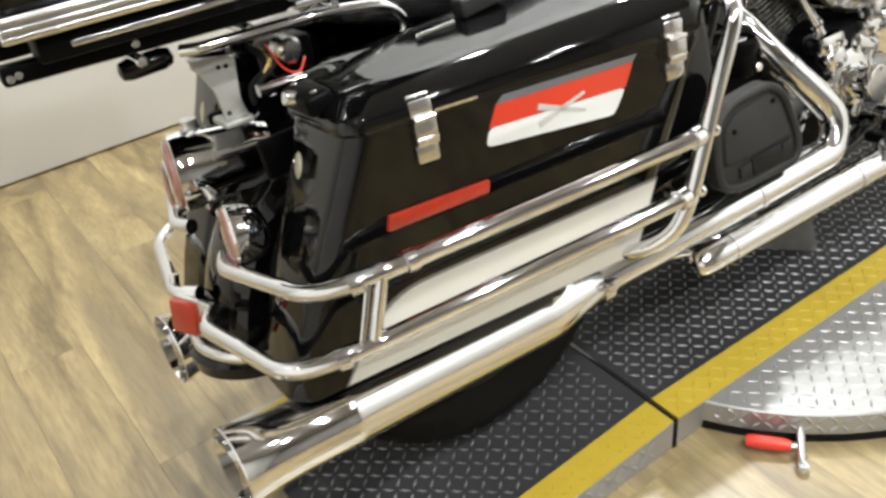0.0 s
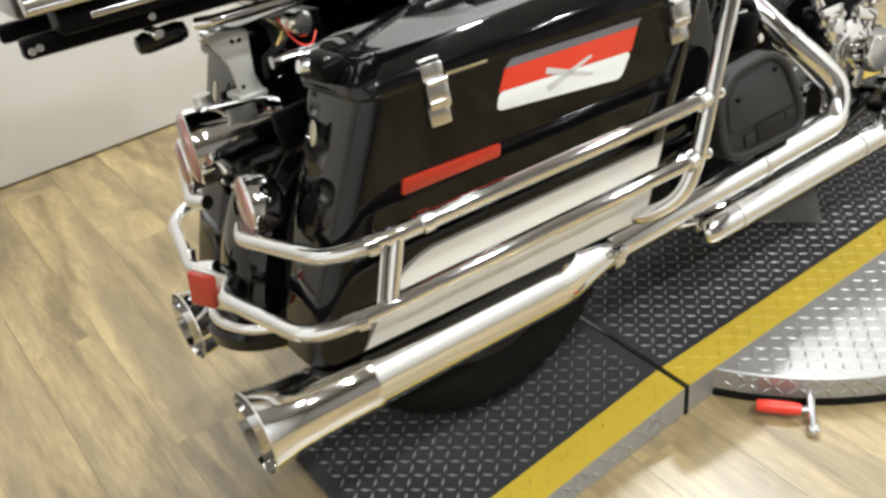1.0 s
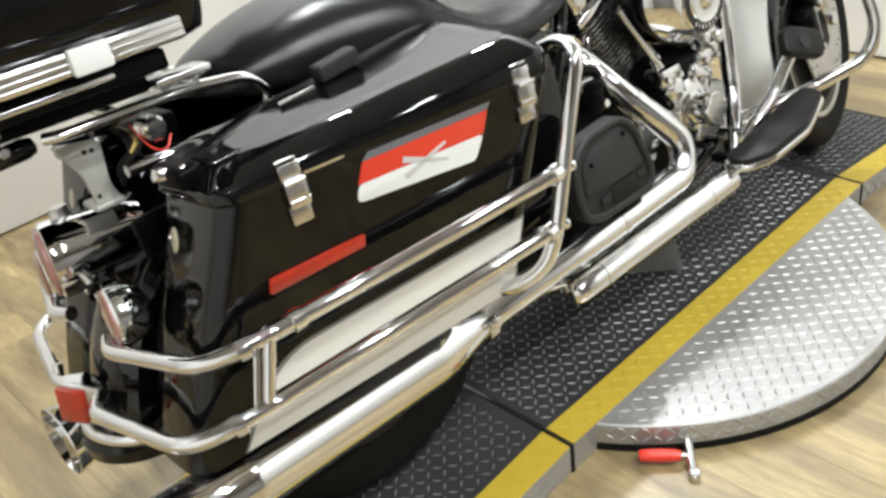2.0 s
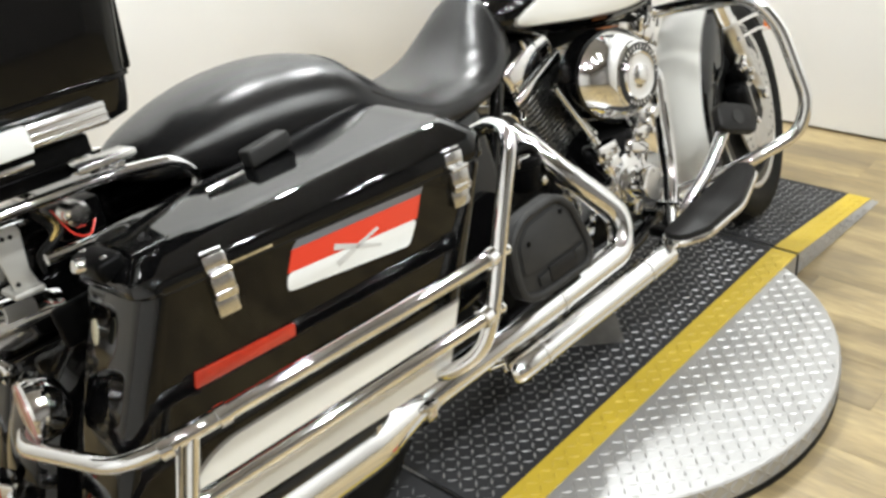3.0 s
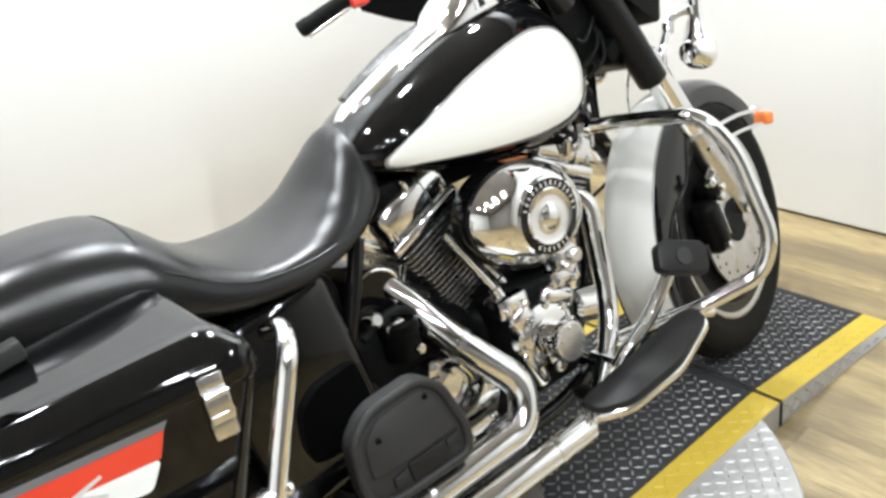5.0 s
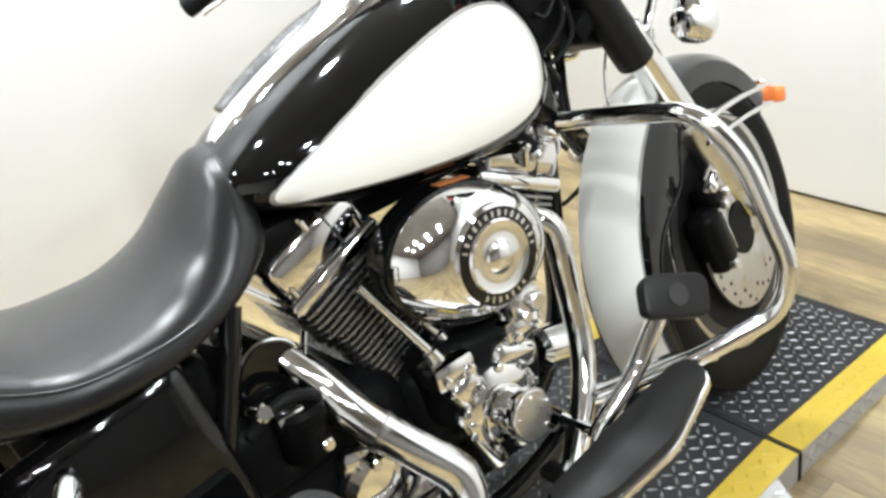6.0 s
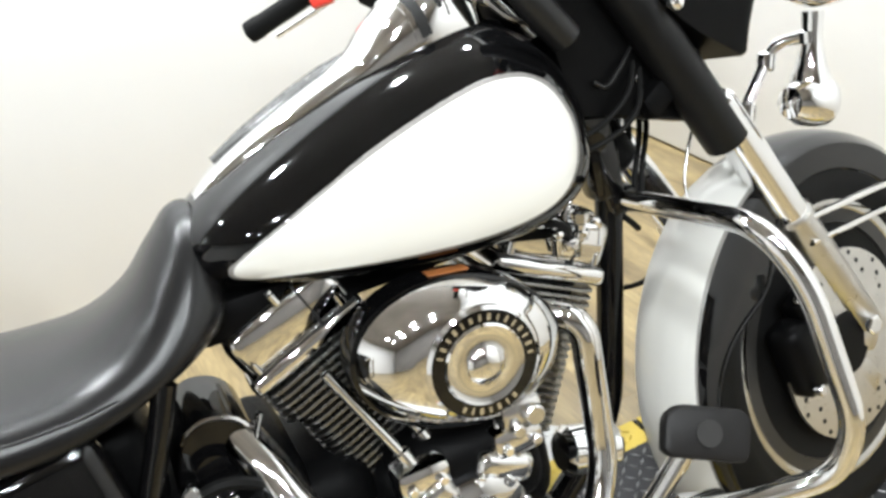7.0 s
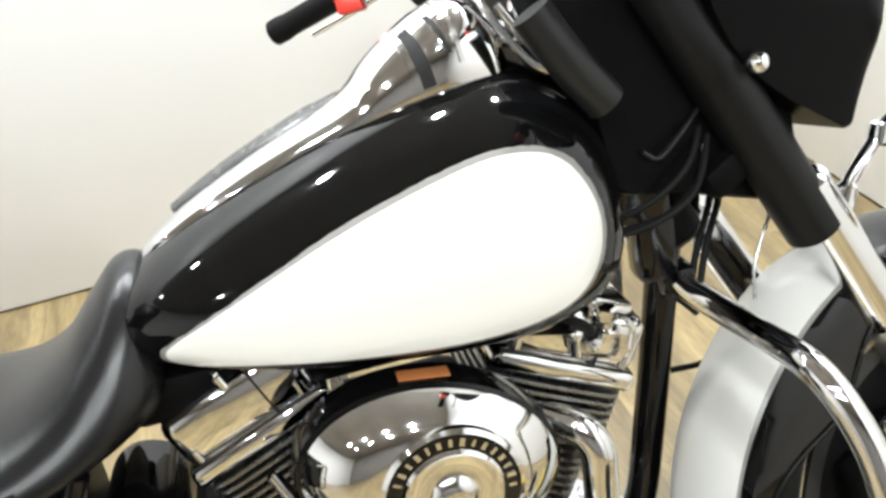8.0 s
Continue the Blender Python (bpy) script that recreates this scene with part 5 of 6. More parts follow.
for s in (-1, 1):
    start, way = (Vector((0.195, -0.238, 0.230)), Vector((-1, -0.056, 0.030))) if s < 0 else (Vector((0.225, 0.165, 0.238)), Vector((-1, -0.075, 0.022)))
    m1 = lathe([(0.020, 0), (0.028, 0.01), (0.033, 0.05), (0.0485, 0.12), (0.0500, 0.15), (0.0510, 0.50), (0.0522, 0.503), (0.0522, 0.512), (0.0512, 0.515), (0.0520, 0.60), (0.0545, 0.640), (0.0610, 0.675), (0.0625, 0.682), (0.0605, 0.684), (0.0530, 0.645), (0.0505, 0.622)], start, way, 40)
    muf = P("muffler", m1, CHROME, "long chrome muffler with flared tip")
    # closing disc, its near-black colour painted as the shade inside the outlet
    P("tip_baffle", lathe([(0.050, 0), (0.050, 0.004), (0.02, 0.006)], start + way * 0.622, way, 30), DARK, "dark muffler outlet", muf)
    P("clamp", merge(lathe([(0.027, -0.012), (0.031, -0.011), (0.031, 0.011), (0.027, 0.012)], start + Vector((-0.01, 0, -0.006)), way, 28), rbox(start + Vector((-0.01, -0.032, 0.009)), (0.026, 0.02, 0.02), 0.005)), CHROME_SATIN, "muffler clamp", muf)
P("crossover", sweep(bent([(0.55, -0.24, 0.22), (0.48, -0.10, 0.19), (0.40, 0.15, 0.19), (0.25, 0.235, 0.205)], 0.06), 0.022, 14), CHROME_SATIN)

# -- floorboards and pedal --
BOARD = rounded([(0.882, 0.0), (1.180, 0.0), (1.205, 0.016), (1.190, 0.068), (1.05, 0.110), (0.925, 0.098), (0.878, 0.055)], 0.022)


def board(side, name):
    def place(u, v, w):
        return (u, side * (0.25 + v), 0.226 + (u - 0.86) * 0.155 + w)
    base = P(name, slab(BOARD, place, 0.012, 0.004), CHROME, "chrome-edged rider footboard")
    pad = [(1.03 + (u - 1.03) * 0.955, 0.06 + (v - 0.06) * 0.9) for u, v in BOARD]
    P("rubber_pad", slab(pad, lambda u, v, w: place(u, v, 0.0125 + w), 0.012, 0.003), PAD, "black rubber pad", base)
    for x, z in ((0.95, 0.225), (1.12, 0.25)):
        P("bracket", rbox((x, side * 0.235, z), (0.03, 0.10, 0.02), 0.006), BLACK_SATIN, parent=base)
    return base


board(-1, "footboard")
board(1, "footboard")
PAD_O = rounded([(-0.056, -0.026), (-0.042, -0.033), (0.055, -0.033), (0.058, 0.020), (0.046, 0.033), (-0.038, 0.033), (-0.056, 0.018)], 0.016)
pm = Matrix.Translation((1.198, -0.262, 0.402)) @ Euler((radians(62), 0, radians(-6))).to_matrix().to_4x4() @ Matrix.Rotation(radians(-24), 4, "Z")
pedal = P("brake_pedal", merge(sweep(bent([(1.178, -0.245, 0.378), (1.116, -0.236, 0.308), (1.045, -0.232, 0.272), (1.025, -0.225, 0.245)], 0.03), 0.0155, 12, flat=0.9), rod((1.03, -0.25, 0.25), (1.03, -0.15, 0.25), 0.011)), CHROME, "chrome brake pedal arm")
P("pedal_pad", xf(slab(PAD_O, lambda u, v, w: (u, v, w - 0.008), 0.022, 0.006), pm), PAD, "black rubber pedal pad", pedal)
P("pad_disc", xf(lathe([(0.010, 0.0015), (0.012, 0.002), (0.015, 0.0015), (0.017, 0), (0.017, -0.002)], (0, 0, 0.0145), (0, 0, -1), 24), pm), GREY_RUBBER, "raised round boss", pedal)
P("pedal_link", merge(rod((1.30, -0.235, 0.245), (1.03, -0.20, 0.235), 0.006), rbox((1.205, -0.222, 0.268), (0.075, 0.032, 0.030), 0.008, pose(0, 0, 0, 0, 18, 0)), rod((1.235, -0.225, 0.258), (1.295, -0.235, 0.240), 0.012, 16)), CHROME, "chrome brake linkage", pedal)

# folded-up passenger footboard
PF = rounded([(0.432, 0.345), (0.438, 0.422), (0.482, 0.458), (0.582, 0.466), (0.618, 0.436), (0.644, 0.345), (0.636, 0.300), (0.485, 0.296), (0.440, 0.308)], 0.022)
pf_y = lambda v: -0.235 - 0.10 * (0.46 - v)
pf = P("passenger_footboard", slab(PF, lambda u, v, w: (u, pf_y(v) - w, v), 0.024, 0.006), GREY_RUBBER, "black folded-up passenger footboard")
PFI = rounded([(0.456, 0.352), (0.462, 0.410), (0.494, 0.436), (0.576, 0.444), (0.598, 0.424), (0.620, 0.356), (0.52, 0.352)], 0.012)
# slightly raised dark strip that paints the shade of the gap
P("panel_gap", slab([(0.545 + (u - 0.545) * 1.04, 0.398 + (v - 0.398) * 1.07) for u, v in PFI], lambda u, v, w: (u, pf_y(v) - 0.0238 - w, v), 0.0012, 0.0004), DARK, "dark gap round the panel", pf)
P("inner_panel", slab(PFI, lambda u, v, w: (u, pf_y(v) - 0.0238 - w, v), 0.0040, 0.0015), GREY_RUBBER, "dark grey inset panel", pf)
P("raised_rim", sweep([(0.547 + (u - 0.547) * 0.945, pf_y(0.378 + (v - 0.378) * 0.92) - 0.024, 0.378 + (v - 0.378) * 0.92) for u, v in PF], 0.0085, 10, closed=True), GREY_RUBBER, "raised rubber rim", pf)
P("lower_panel", slab(rounded([(0.518, 0.346), (0.592, 0.350), (0.594, 0.318), (0.520, 0.314)], 0.004), lambda u, v, w: (u, pf_y(v) - 0.0238 - w, v), 0.0045, 0.0012), PAD, parent=pf)
for x, z in ((0.606, 0.340), (0.500, 0.330)):
    P("hinge_recess", slab(rounded([(x - 0.013, z - 0.012), (x + 0.015, z - 0.008), (x + 0.016, z + 0.012), (x - 0.012, z + 0.008)], 0.003), lambda u, v, w: (u, pf_y(v) - 0.0238 - w, v), 0.0056, 0.001), DARK, "black hinge recess", pf)
for x, z in ((0.484, 0.405), (0.582, 0.430)):
    P("screw", rod((x, pf_y(z) - 0.026, z), (x, pf_y(z) - 0.031, z), 0.005, 10), BLACK_SATIN, parent=pf)
P("foot_hinge", merge(rbox((0.575, -0.25, 0.288), (0.07, 0.03, 0.03), 0.008), rbox((0.50, -0.235, 0.268), (0.16, 0.03, 0.02), 0.006)), BLACK_SATIN, "black hinge", pf)
P("jiffy_stand", merge(rod((0.88, 0.13, 0.18), (0.76, 0.285, -0.032), 0.011), rbox((0.755, 0.29, -0.034), (0.07, 0.04, 0.008), 0.003, pose(0, 0, 0, 10, 0, 0))), BLACK_SATIN, "black side stand")


# -- saddlebags --
def bag_y(x, z):
    """How far out the bag's side stands."""
    return 0.342 + 0.122 * (x + 0.21) - 0.09 * (0.64 - z)


def bag_low(x):
    """The bag's sloping bottom line."""
    return 0.323 + 0.06 * x


def bag_ring(z, x0, x1, yi, grow=0.0, r=0.035):
    pts = [(x0 - grow, yi), (x1 + grow, yi), (x1 + grow, bag_y(x1, z) + grow), (x0 - grow, bag_y(x0, z) + grow)]
    return [(u, -v, z) for u, v in rounded(pts, r, 6)]


def bag_body():
    rings = []
    for t, x0, x1, yi in ((0.0, -0.376, 0.165, 0.178), (0.02, -0.384, 0.185, 0.166), (0.16, -0.366, 0.198, 0.156), (0.5, -0.312, 0.245, 0.148), (0.84, -0.260, 0.285, 0.146), (0.98, -0.240, 0.300, 0.146), (1.0, -0.237, 0.298, 0.148)):
        ring = []
        for u, v, z in bag_ring(0.5, x0, x1, yi, r=0.034):
            zz = bag_low(u) + (0.652 - bag_low(u)) * t
            ring.append((u, v + (0.09 * (0.5 - zz) if v < -0.27 else 0.0), zz))
        rings.append(ring)
    return loft(rings)


def bag_lid():
    rings = []
    for k, (up, inset) in enumerate(((0.0, -0.003), (0.006, -0.005), (0.026, -0.003), (0.033, 0.0), (0.036, 0.003), (0.056, 0.028), (0.0590, 0.034), (0.0604, 0.040), (0.0600, 0.066))):
        ring = []
        pts = [(-0.242 + inset * 0.8, 0.146 + inset * 0.6), (0.302 - inset * 0.9, 0.146 + inset * 0.6), (0.302 - inset * 0.9, bag_y(0.30, 0.66) - inset), (-0.242 + inset * 0.8, bag_y(-0.242, 0.66) - inset)]
        for u, v in rounded(pts, 0.035, 6):
            t = (u + 0.242) / 0.545
            slope = -0.09 * max(0.0, bag_y(u, 0.66) - 0.037 - v) if up > 0.058 else 0.0
            ring.append((u, -v, 0.656 - slope + up * (0.62 + 0.75 * t - 0.25 * t * t)))
        rings.append(ring)
    return loft(rings)


def on_bag(lift=0.0, s=-1):
    return lambda u, v, w: (u, s * (bag_y(u, v) + lift + w), v)


def latch(x, s):
    out = []
    y = bag_y(x, 0.64)
    for z, h, t, dy in ((0.668, 0.024, 0.004, 0.004), (0.640, 0.040, 0.010, 0.007), (0.611, 0.030, 0.005, 0.002)):
        out.append(rbox((x, s * (y + dy), z), (0.031, t + 0.004, h), 0.003, pose(0, 0, 0, 0, 0, s * 7)))
    out.append(rbox((x, s * (y - 0.006), 0.681), (0.030, 0.022, 0.005), 0.002, pose(0, 0, 0, s * 22, 0, s * 7)))
    out.append(rod((x - 0.0155, s * (y + 0.013), 0.656), (x + 0.0155, s * (y + 0.013), 0.656), 0.0042, 10))
    out.append(rod((x - 0.0155, s * (y + 0.012), 0.630), (x + 0.0155, s * (y + 0.012), 0.630), 0.0035, 10))
    return merge(*out)


for s in (-1, 1):
    side = (lambda q: q) if s < 0 else mirrored
    bag = P("saddlebag", side(bag_body()), BLACK, "gloss black hard saddlebag with white lower panel")
    P("lid", side(bag_lid()), BLACK, "gloss black hinged lid", bag)
    P("lid_seam", side(loft([bag_ring(0.6515, -0.236, 0.297, 0.175), bag_ring(0.657, -0.236, 0.297, 0.175)])), DARK, parent=bag)
    panel = [(p.x, p.z) for p in curve([(-0.306, 0, 0.308), (-0.279, 0, 0.348), (-0.254, 0, 0.379), (-0.226, 0, 0.406), (-0.188, 0, 0.422), (-0.14, 0, 0.427)], 5)] + [(0.206, 0.447), (0.168, 0.336)]
    P("panel_edge", slab([(u + (0.004 if u > 0 else -0.004), v + (0.004 if v > 0.345 + 0.06 * u else -0.002)) for u, v in panel], on_bag(-0.001, s), 0.0022, 0.0008), STRIPE_GREY, "grey pinstripe", bag)
    P("lower_panel", slab(panel, on_bag(-0.001, s), 0.0036, 0.0010), WHITE, "cream-white painted lower panel", bag)
    P("reflector", slab(rounded([(-0.212, 0.517), (-0.063, 0.523), (-0.060, 0.541), (-0.207, 0.539)], 0.003), on_bag(0, s), 0.005, 0.0015), RED_LENS, "long red side reflector", bag)
    P("decal_red", slab([(-0.051, 0.611), (0.160, 0.606), (0.173, 0.638), (-0.038, 0.640)], on_bag(0, s), 0.0018, 0.0005), RED, "red upper half of a pennant decal", bag)
    P("decal_white", slab(rounded([(-0.051, 0.6105), (-0.058, 0.586), (0.140, 0.571), (0.160, 0.6055)], 0.009), on_bag(0, s), 0.0018, 0.0005), DECAL_WHITE, "white lower half of a pennant decal", bag)
    P("decal_top", slab([(-0.038, 0.6405), (0.173, 0.6385), (0.180, 0.648), (-0.027, 0.6505)], on_bag(0, s), 0.0015, 0.0005), DECAL_GREY, "grey decal border", bag)
    emblem = []
    for dx, dz in ((1, 1), (1, -1)):
        a, b = (0.058 - 0.036 * dx, 0.606 - 0.013 * dz), (0.058 + 0.036 * dx, 0.606 + 0.013 * dz)
        n = (-(b[1] - a[1]) * 0.035, (b[0] - a[0]) * 0.035)
        emblem.append(slab([(a[0] - n[0] * 1.7, a[1] - n[1] * 1.7), (b[0] - n[0] * 0.7, b[1] - n[1] * 0.7), (b[0] + n[0] * 0.7, b[1] + n[1] * 0.7), (a[0] + n[0] * 1.7, a[1] + n[1] * 1.7)], on_bag(0.0018, s), 0.0012, 0.0003))
    P("emblem", merge(*emblem), PALE_PRINT, "two pale silver crossed bars", bag)
    P("latch", latch(-0.142, s), CHROME_SATIN, "bright metal latch", bag)
    P("latch", latch(0.238, s), CHROME_SATIN, "bright metal latch", bag)
    P("trim_strip", slab([(-0.125, 0.6585), (-0.065, 0.6585), (-0.065, 0.6625), (-0.125, 0.6625)], on_bag(0.003, s), 0.004, 0.001), CHROME, parent=bag)
    P("badge", lathe([(0.012, 0), (0.013, 0.002), (0.010, 0.0035)], (-0.268, s * 0.225, 0.605), (-1, 0, 0.30), 20, sx=0.7, sy=1.4), BADGE, "small ivory oval badge", bag)
    P("lid_pad", rbox((0.058, s * 0.207, 0.738), (0.074, 0.030, 0.027), 0.005, pose(0, 0, 0, 0, -7, 0), 3), GREY_RUBBER, "black rubber bumper pad", bag)
    P("lid_bar", rod((-0.06, s * 0.225, 0.719), (0.00, s * 0.232, 0.724), 0.004), CHROME, parent=bag)
    P("lock_block", rbox((-0.236, s * 0.235, 0.690), (0.040, 0.085, 0.030), 0.008, pose(0, 0, 0, 0, -8, 0), 3), BLACK_SATIN, "black hinge block", bag)
    P("lock", lathe([(0.006, 0), (0.0105, 0.001), (0.0105, 0.012), (0.008, 0.016)], (-0.252, s * 0.232, 0.694), (-1, 0, 0.35), 18), CHROME, "chrome lock barrel", bag)
    for dy in (-0.030, 0.032):
        P("hinge_screw", ball((-0.240, s * (0.235 + dy), 0.7055), (0.005, 0.005, 0.003), 10, 6), CHROME, parent=bag)
    # bag guard
    up = bent([(0.362, s * 0.30, 0.655), (0.354, s * 0.375, 0.684), (0.332, s * 0.430, 0.676), (0.275, s * 0.432, 0.555), (0.222, s * 0.432, 0.432), (0.198, s * 0.42, 0.375), (0.16, s * 0.38, 0.345), (0.14, s * 0.30, 0.335)], 0.045, 6)
    guard = P("bag_guard", sweep(up, 0.0125, 14), CHROME, "chrome saddlebag guard with two rails")
    P("rail", sweep(bent([(0.256, s * 0.432, 0.514), (-0.262, s * 0.374, 0.489), (-0.336, s * 0.335, 0.475), (-0.385, s * 0.14, 0.468), (-0.37, s * 0.105, 0.47)], 0.05), 0.0125, 14), CHROME, parent=guard)
    P("rail", sweep(bent([(0.222, s * 0.432, 0.432), (-0.302, s * 0.374, 0.397), (-0.390, s * 0.335, 0.380), (-0.430, s * 0.10, 0.376), (-0.40, s * 0.06, 0.378)], 0.05), 0.0125, 14), CHROME, parent=guard)
    P("post", merge(rod((-0.252, s * 0.3755, 0.486), (-0.282, s * 0.3755, 0.402), 0.0095, 12), rod((-0.270, s * 0.375, 0.486), (-0.300, s * 0.375, 0.400), 0.0045, 8)), CHROME, parent=guard)
    for c, d in (((0.240, s * 0.430, 0.513), (-1, 0.1 * s, -0.05)), ((0.206, s * 0.430, 0.431), (-1, 0.1 * s, -0.07)), ((-0.21, s * 0.380, 0.4915), (-1, 0.1 * -s, -0.05)), ((-0.285, s * 0.368, 0.486), (-1, -0.4 * s, -0.1)), ((-0.325, s * 0.368, 0.393), (-1, -0.4 * s, -0.1))):
        P("collar", lathe([(0.0128, -0.009), (0.0155, -0.008), (0.0155, 0.008), (0.0128, 0.009)], c, d, 16), CHROME, parent=guard)
    for x, z in ((0.272, 0.515), (0.238, 0.433)):
        P("acorn_nut", ball((x, s * 0.435, z), (0.009, 0.009, 0.009), 10, 6), CHROME, parent=guard)
    if s > 0:  # the left bag hangs closer to the wheel
        bag.location.y -= 0.05
        guard.location.y -= 0.05

# -- tail --
tail = P("tail_lamp", merge(lathe([(0.015, 0), (0.045, 0.004), (0.054, 0.03), (0.058, 0.12), (0.060, 0.125), (0.060, 0.148), (0.054, 0.152)], (-0.228, -0.012, 0.570), (-1, 0.20, 0.02), 32)), CHROME, "chrome tail lamp housing")
P("lens", lathe([(0.054, 0), (0.054, 0.005), (0.042, 0.010), (0.02, 0.011)], (-0.376, 0.0178, 0.573), (-1, 0.20, 0.02), 30), PINK_LENS, "dull red lens", tail)
for s in (-1, 1):
    sg = P("rear_signal", merge(lathe([(0.012, 0), (0.030, 0.006), (0.042, 0.022), (0.046, 0.042), (0.046, 0.052), (0.042, 0.056)], (-0.310, s * 0.145, 0.508), (-1, 0.14, 0.05), 28), rod((-0.335, s * 0.02, 0.505), (-0.335, s * 0.145, 0.505), 0.011)), CHROME, "chrome bullet turn signal")
    P("lens", lathe([(0.042, 0), (0.042, 0.003), (0.032, 0.006), (0.012, 0.007)], (-0.3653, s * 0.145 + 0.0078, 0.5108), (-1, 0.14, 0.05), 28), PINK_LENS, "dull red lens", sg)
plate = P("plate_bracket", merge(rbox((-0.39, 0, 0.345), (0.05, 0.10, 0.05), 0.012), rbox((-0.385, 0, 0.30), (0.06, 0.12, 0.03), 0.010)), BLACK, "black plate bracket")
P("tail_reflector", rbox((-0.440, -0.034, 0.372), (0.012, 0.046, 0.058), 0.003, pose(0, 0, 0, 12, 0, 34)), RED_LENS, "square red reflector", plate)
P("reflector_plate", rbox((-0.428, -0.043, 0.370), (0.006, 0.066, 0.068), 0.002, pose(0, 0, 0, 12, 0, 34)), CHROME_SATIN, "bright backing plate", plate)
P("tail_bar", merge(sweep(bent([(-0.30, -0.15, 0.305), (-0.40, -0.10, 0.30), (-0.435, 0, 0.298), (-0.40, 0.10, 0.30), (-0.30, 0.15, 0.305)], 0.06), 0.010, 12), sweep(bent([(-0.40, -0.01, 0.325), (-0.425, 0.0, 0.325), (-0.432, 0.06, 0.345), (-0.418, 0.068, 0.40)], 0.02), 0.008, 10)), CHROME, "chrome tail bar", plate)
P("tail_shield", lathe([(0.02, -0.022), (0.105, -0.020), (0.118, -0.010), (0.120, 0.010), (0.112, 0.018), (0.02, 0.020)], (-0.325, 0, 0.272), (0, 0, 1), 36), BLACK, "black tail shield", plate)

# -- luggage rack and box --
rack = P("luggage_rack", rod((-0.12, -0.12, 0.772), (-0.12, 0.12, 0.772), 0.008), CHROME, "chrome tubular luggage rack")
for x in (-0.25, -0.40):
    P("cross_tube", rod((x, -0.12, 0.772), (x, 0.12, 0.772), 0.008), CHROME, parent=rack)
for s in (-1, 1):
    P("side_tube", sweep(bent([(-0.345, s * 0.105, 0.768), (-0.325, s * 0.12, 0.767), (-0.14, s * 0.12, 0.765), (-0.04, s * 0.118, 0.752), (-0.008, s * 0.116, 0.715), (-0.035, s * 0.116, 0.675), (-0.15, s * 0.118, 0.685), (-0.262, s * 0.12, 0.689)], 0.035), 0.0088, 12), CHROME, parent=rack)
P("rack_bracket", merge(slab(rounded([(-0.330, 0.745), (-0.262, 0.732), (-0.270, 0.668), (-0.262, 0.640), (-0.298, 0.640), (-0.303, 0.690)], 0.008), lambda u, v, w: (u, -0.052 - w, v), 0.006, 0.002), rbox((-0.285, -0.045, 0.642), (0.045, 0.06, 0.010), 0.004)), ZINC, "bright bent steel bracket", rack)
# dark dots on the bracket, painted as the shade in bolt holes
for x, z in ((-0.289, 0.722), (-0.278, 0.721), (-0.292, 0.655)):
    P("bolt_hole", rod((x, -0.0578, z), (x, -0.0592, z), 0.0035, 10), DARK, parent=rack)
for s in (-1, 1):
    P("black_rail", rbox((-0.375, s * 0.10, 0.795), (0.38, 0.030, 0.026), 0.005, pose(0, 0, 0, 0, 1.0, 0)), BLACK_SATIN, "black square rail", rack)
    P("rail_cap", rod((-0.545, s * 0.115, 0.797), (-0.545, s * 0.117, 0.797), 0.005), CHROME_SATIN, parent=rack)
    P("alloy_plate", rbox((-0.148, s * 0.128, 0.790), (0.085, 0.052, 0.012), 0.003), CHROME_SATIN, "bright alloy plate", rack)
P("strobe_can", rod((-0.190, -0.050, 0.722), (-0.190, -0.095, 0.722), 0.019, 24), CHROME_SATIN, "round silver can", rack)
for dx in (0.0, 0.012):
    P("wire", sweep(curve([(-0.24, -0.06, 0.74), (-0.235 + dx, -0.10, 0.715), (-0.26, -0.09 - dx, 0.69), (-0.25, -0.05, 0.655)], 5), 0.004, 6), RUBBER, "dark wire", rack)
for k in range(4):
    P("hinge_strap", rod((-0.150 + 0.018 * k, -0.165, 0.700 - 0.002 * k), (-0.085 + 0.018 * k, -0.150, 0.708 - 0.002 * k), 0.0032, 8), CHROME, "thin bright strap", rack)
P("strobe_lamp", lathe([(0.004, 0), (0.012, 0.003), (0.015, 0.015), (0.015, 0.060), (0.011, 0.072), (0.004, 0.075)], (-0.425, -0.075, 0.757), (1, -0.05, 0.06), 20), BLACK, "gloss black strobe lamp", rack)
for x in (-0.40, -0.555):
    P("rail_screw", rod((x, -0.114, 0.795), (x, -0.1175, 0.795), 0.0055, 10), CHROME_SATIN, parent=rack)
P("relay_box", rbox((-0.175, -0.02, 0.705), (0.07, 0.06, 0.05), 0.006), BLACK_SATIN, "black relay box", rack)
P("relay_label", rbox((-0.175, -0.0515, 0.712), (0.030, 0.003, 0.016), 0.001), DECAL_WHITE, "white label", rack)
P("wire", sweep(curve([(-0.215, -0.06, 0.735), (-0.205, -0.085, 0.700), (-0.185, -0.09, 0.690), (-0.16, -0.06, 0.70)], 5), 0.0014, 6), RED_PLASTIC, "red wire", rack)
P("wire", sweep(curve([(-0.23, -0.05, 0.735), (-0.228, -0.105, 0.725), (-0.245, -0.10, 0.70)], 5), 0.004, 6), BRASS, "yellow wire", rack)
P("mount_foot", lathe([(0.02, 0), (0.03, 0.003), (0.03, 0.018), (0.022, 0.024), (0.014, 0.05), (0.014, 0.06)], (-0.335, 0.02, 0.585), (0, 0, 1), 24), ALU, "grey mounting foot", rack)


def box_ring(z, x1, w, r, x0=-0.56):
    return [(u, v, z) for u, v in rounded([(x0, -w), (x1, -w), (x1, w), (x0, w)], r, 5)]


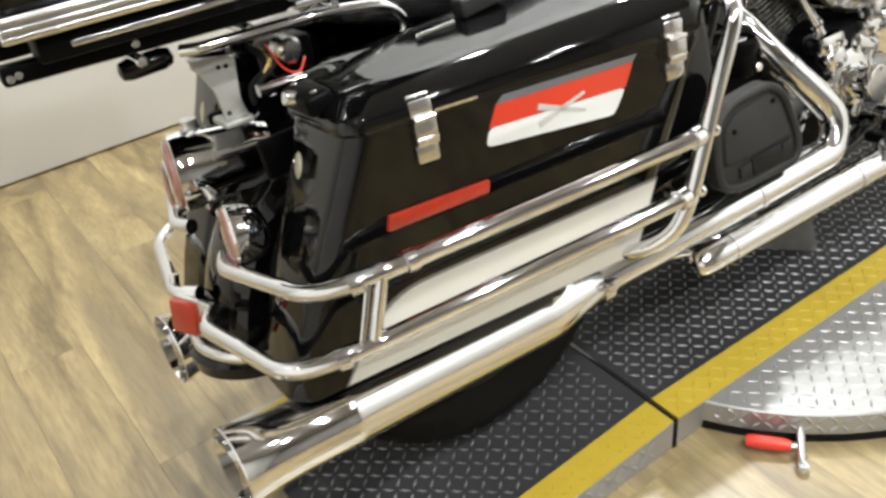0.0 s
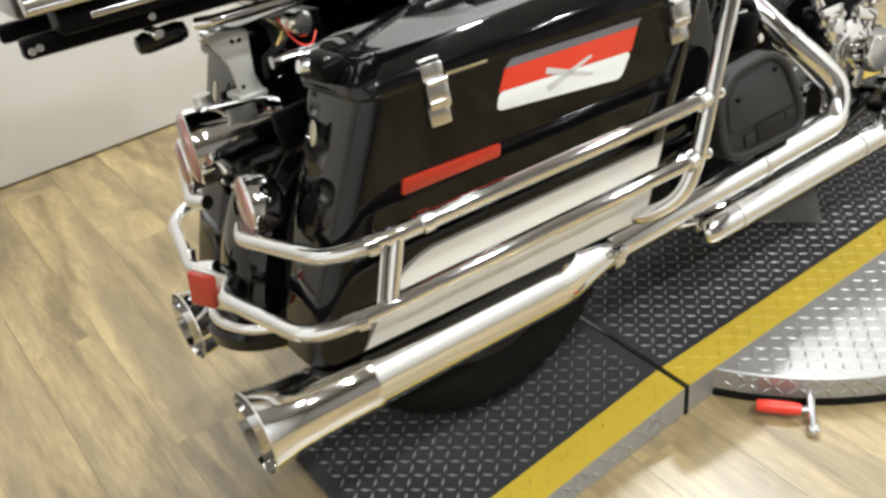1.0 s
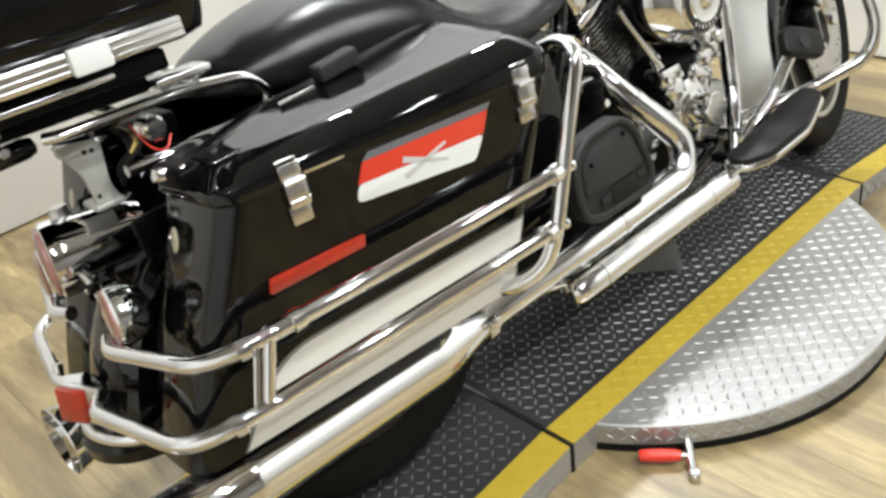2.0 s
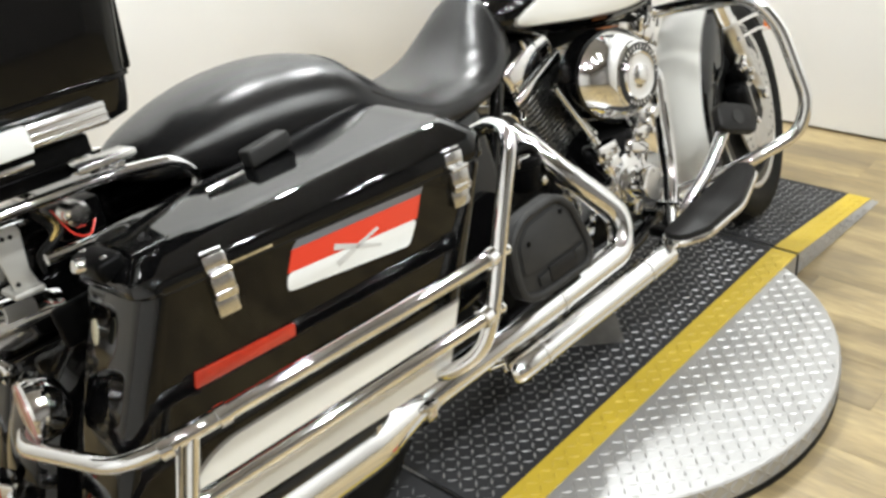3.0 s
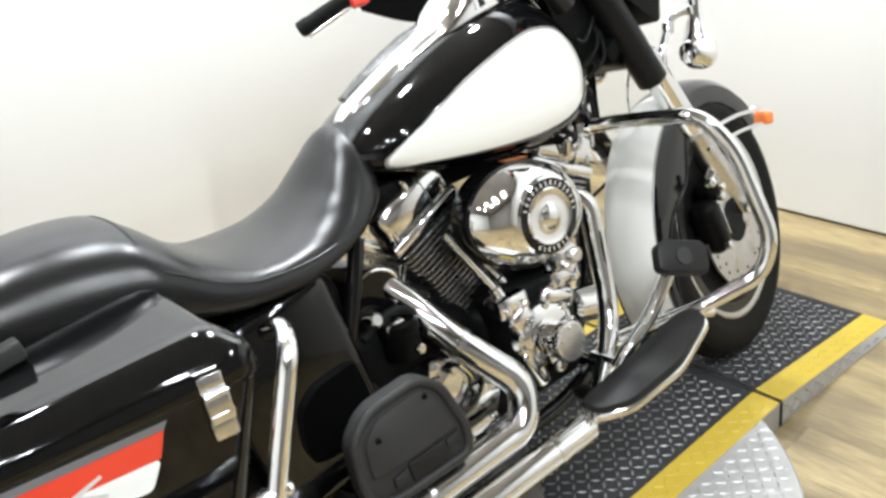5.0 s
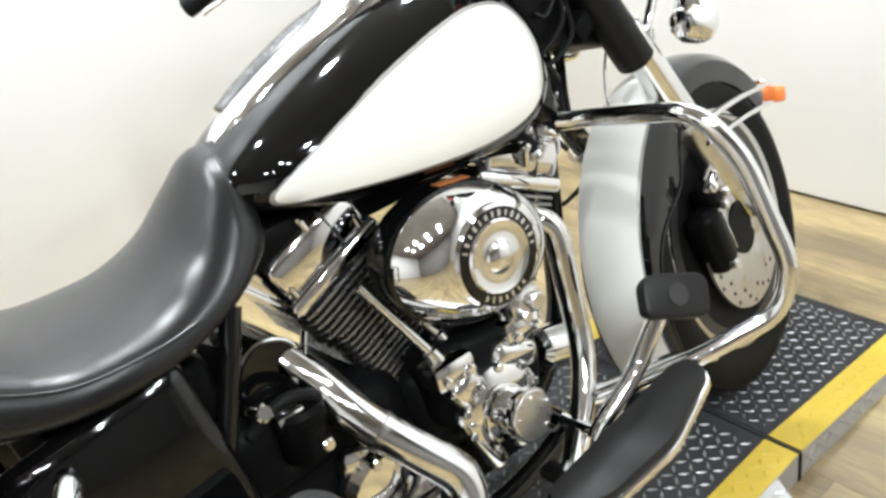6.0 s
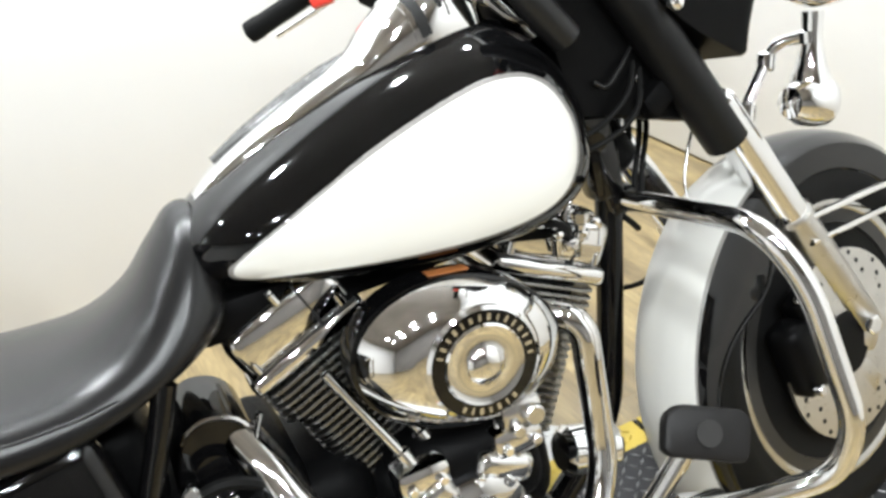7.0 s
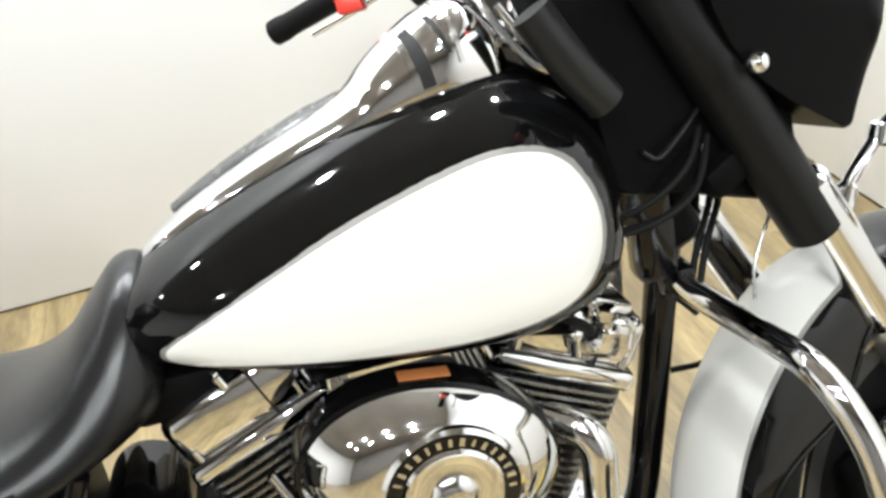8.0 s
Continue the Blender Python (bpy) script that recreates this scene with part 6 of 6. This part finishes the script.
def box_shell():
    rows = ((0.838, -0.105, 0.138, 0.02), (0.844, -0.089, 0.150, 0.026), (0.86, -0.084, 0.154, 0.028), (0.90, -0.078, 0.160, 0.03), (1.0, -0.066, 0.174, 0.03), (1.066, -0.059, 0.182, 0.03))
    return loft([box_ring(*row) for row in rows])


def box_lid():
    rows = ((1.066, 0.050, 0.196, 0.03), (1.072, 0.062, 0.203, 0.035), (1.10, 0.068, 0.207, 0.04), (1.17, 0.058, 0.204, 0.045), (1.21, 0.02, 0.18, 0.05), (1.222, -0.03, 0.14, 0.06))
    return loft([box_ring(*row) for row in rows])


box = tagged(new("luggage_box"), "gloss black hard equipment box on the rear rack", "luggage box")
box.matrix_world = bike.matrix_world @ pose(-0.32, 0, 0.80)
XB = Matrix.Translation((0.32, 0, -0.80))
obj("shell", xf(box_shell(), XB), BLACK, box, "gloss black moulded shell")
obj("lid", xf(box_lid(), XB), BLACK, box, "gloss black overhanging lid")
obj("front_flap", xf(merge(rbox((-0.058, 0, 0.978), (0.014, 0.25, 0.168), 0.005, pose(0, 0, 0, 0, 6, 0))), XB), BLACK_SATIN, box, "black front flap")
obj("lower_ridge", xf(loft([box_ring(0.890, -0.080, 0.158, 0.03), box_ring(0.892, -0.075, 0.1625, 0.03), box_ring(0.897, -0.075, 0.163, 0.03), box_ring(0.899, -0.079, 0.159, 0.03)]), XB), BLACK, box)
for s in (-1, 1):
    rail = obj("base_rail", xf(rbox((-0.345, s * 0.166, 0.857), (0.42, 0.020, 0.032), 0.004), XB), CHROME_SATIN, box, "ribbed bright metal base rail")
    for k in range(3):
        obj("rib", xf(rbox((-0.345, s * 0.1765, 0.8475 + 0.0095 * k), (0.418, 0.004, 0.0045), 0.0015), XB), CHROME_SATIN, rail)
    obj("rail_clip", xf(rbox((-0.27, s * 0.178, 0.857), (0.055, 0.012, 0.036), 0.004), XB), DECAL_WHITE, box, "white clip")
    obj("foot", xf(rbox((-0.34, s * 0.12, 0.821), (0.36, 0.06, 0.030), 0.006), XB), BLACK_SATIN, box, "black foot rail")
    obj("foot_strip", xf(rbox((-0.36, s * 0.1515, 0.822), (0.24, 0.004, 0.008), 0.0015), XB), CHROME_SATIN, box)

# ---- planks of the floor ----
PW, PL = 0.152, 1.22
plank_shape = rbox((0, 0, -0.0035), (PW - 0.0003, PL - 0.0003, 0.007), 0.0004, None, 1)
plank_mesh = None
for i in range(int((0.94 + 3.4) / PW) + 1):
    shift = (i * 0.377) % 1.0
    for j in range(-1, 5):
        x, y = 0.94 - PW * (i + 0.5), -2.2 + PL * (j + shift)
        if y - PL / 2 > Y1 or y + PL / 2 < -2.0:
            continue
        y0, y1 = max(y - PL / 2, -6), min(y + PL / 2, Y1 + 0.02)
        if y1 - y0 < 0.05:
            continue
        if plank_mesh is None:
            ob = obj("plank", plank_shape, WOOD, floor)
            plank_mesh = ob.data
        else:
            ob = new("plank", plank_mesh)
            ob.parent = floor
        ob.matrix_world = Matrix.Translation((x, (y0 + y1) / 2, FLOOR)) @ Matrix.Diagonal((1, (y1 - y0) / PL, 1, 1))
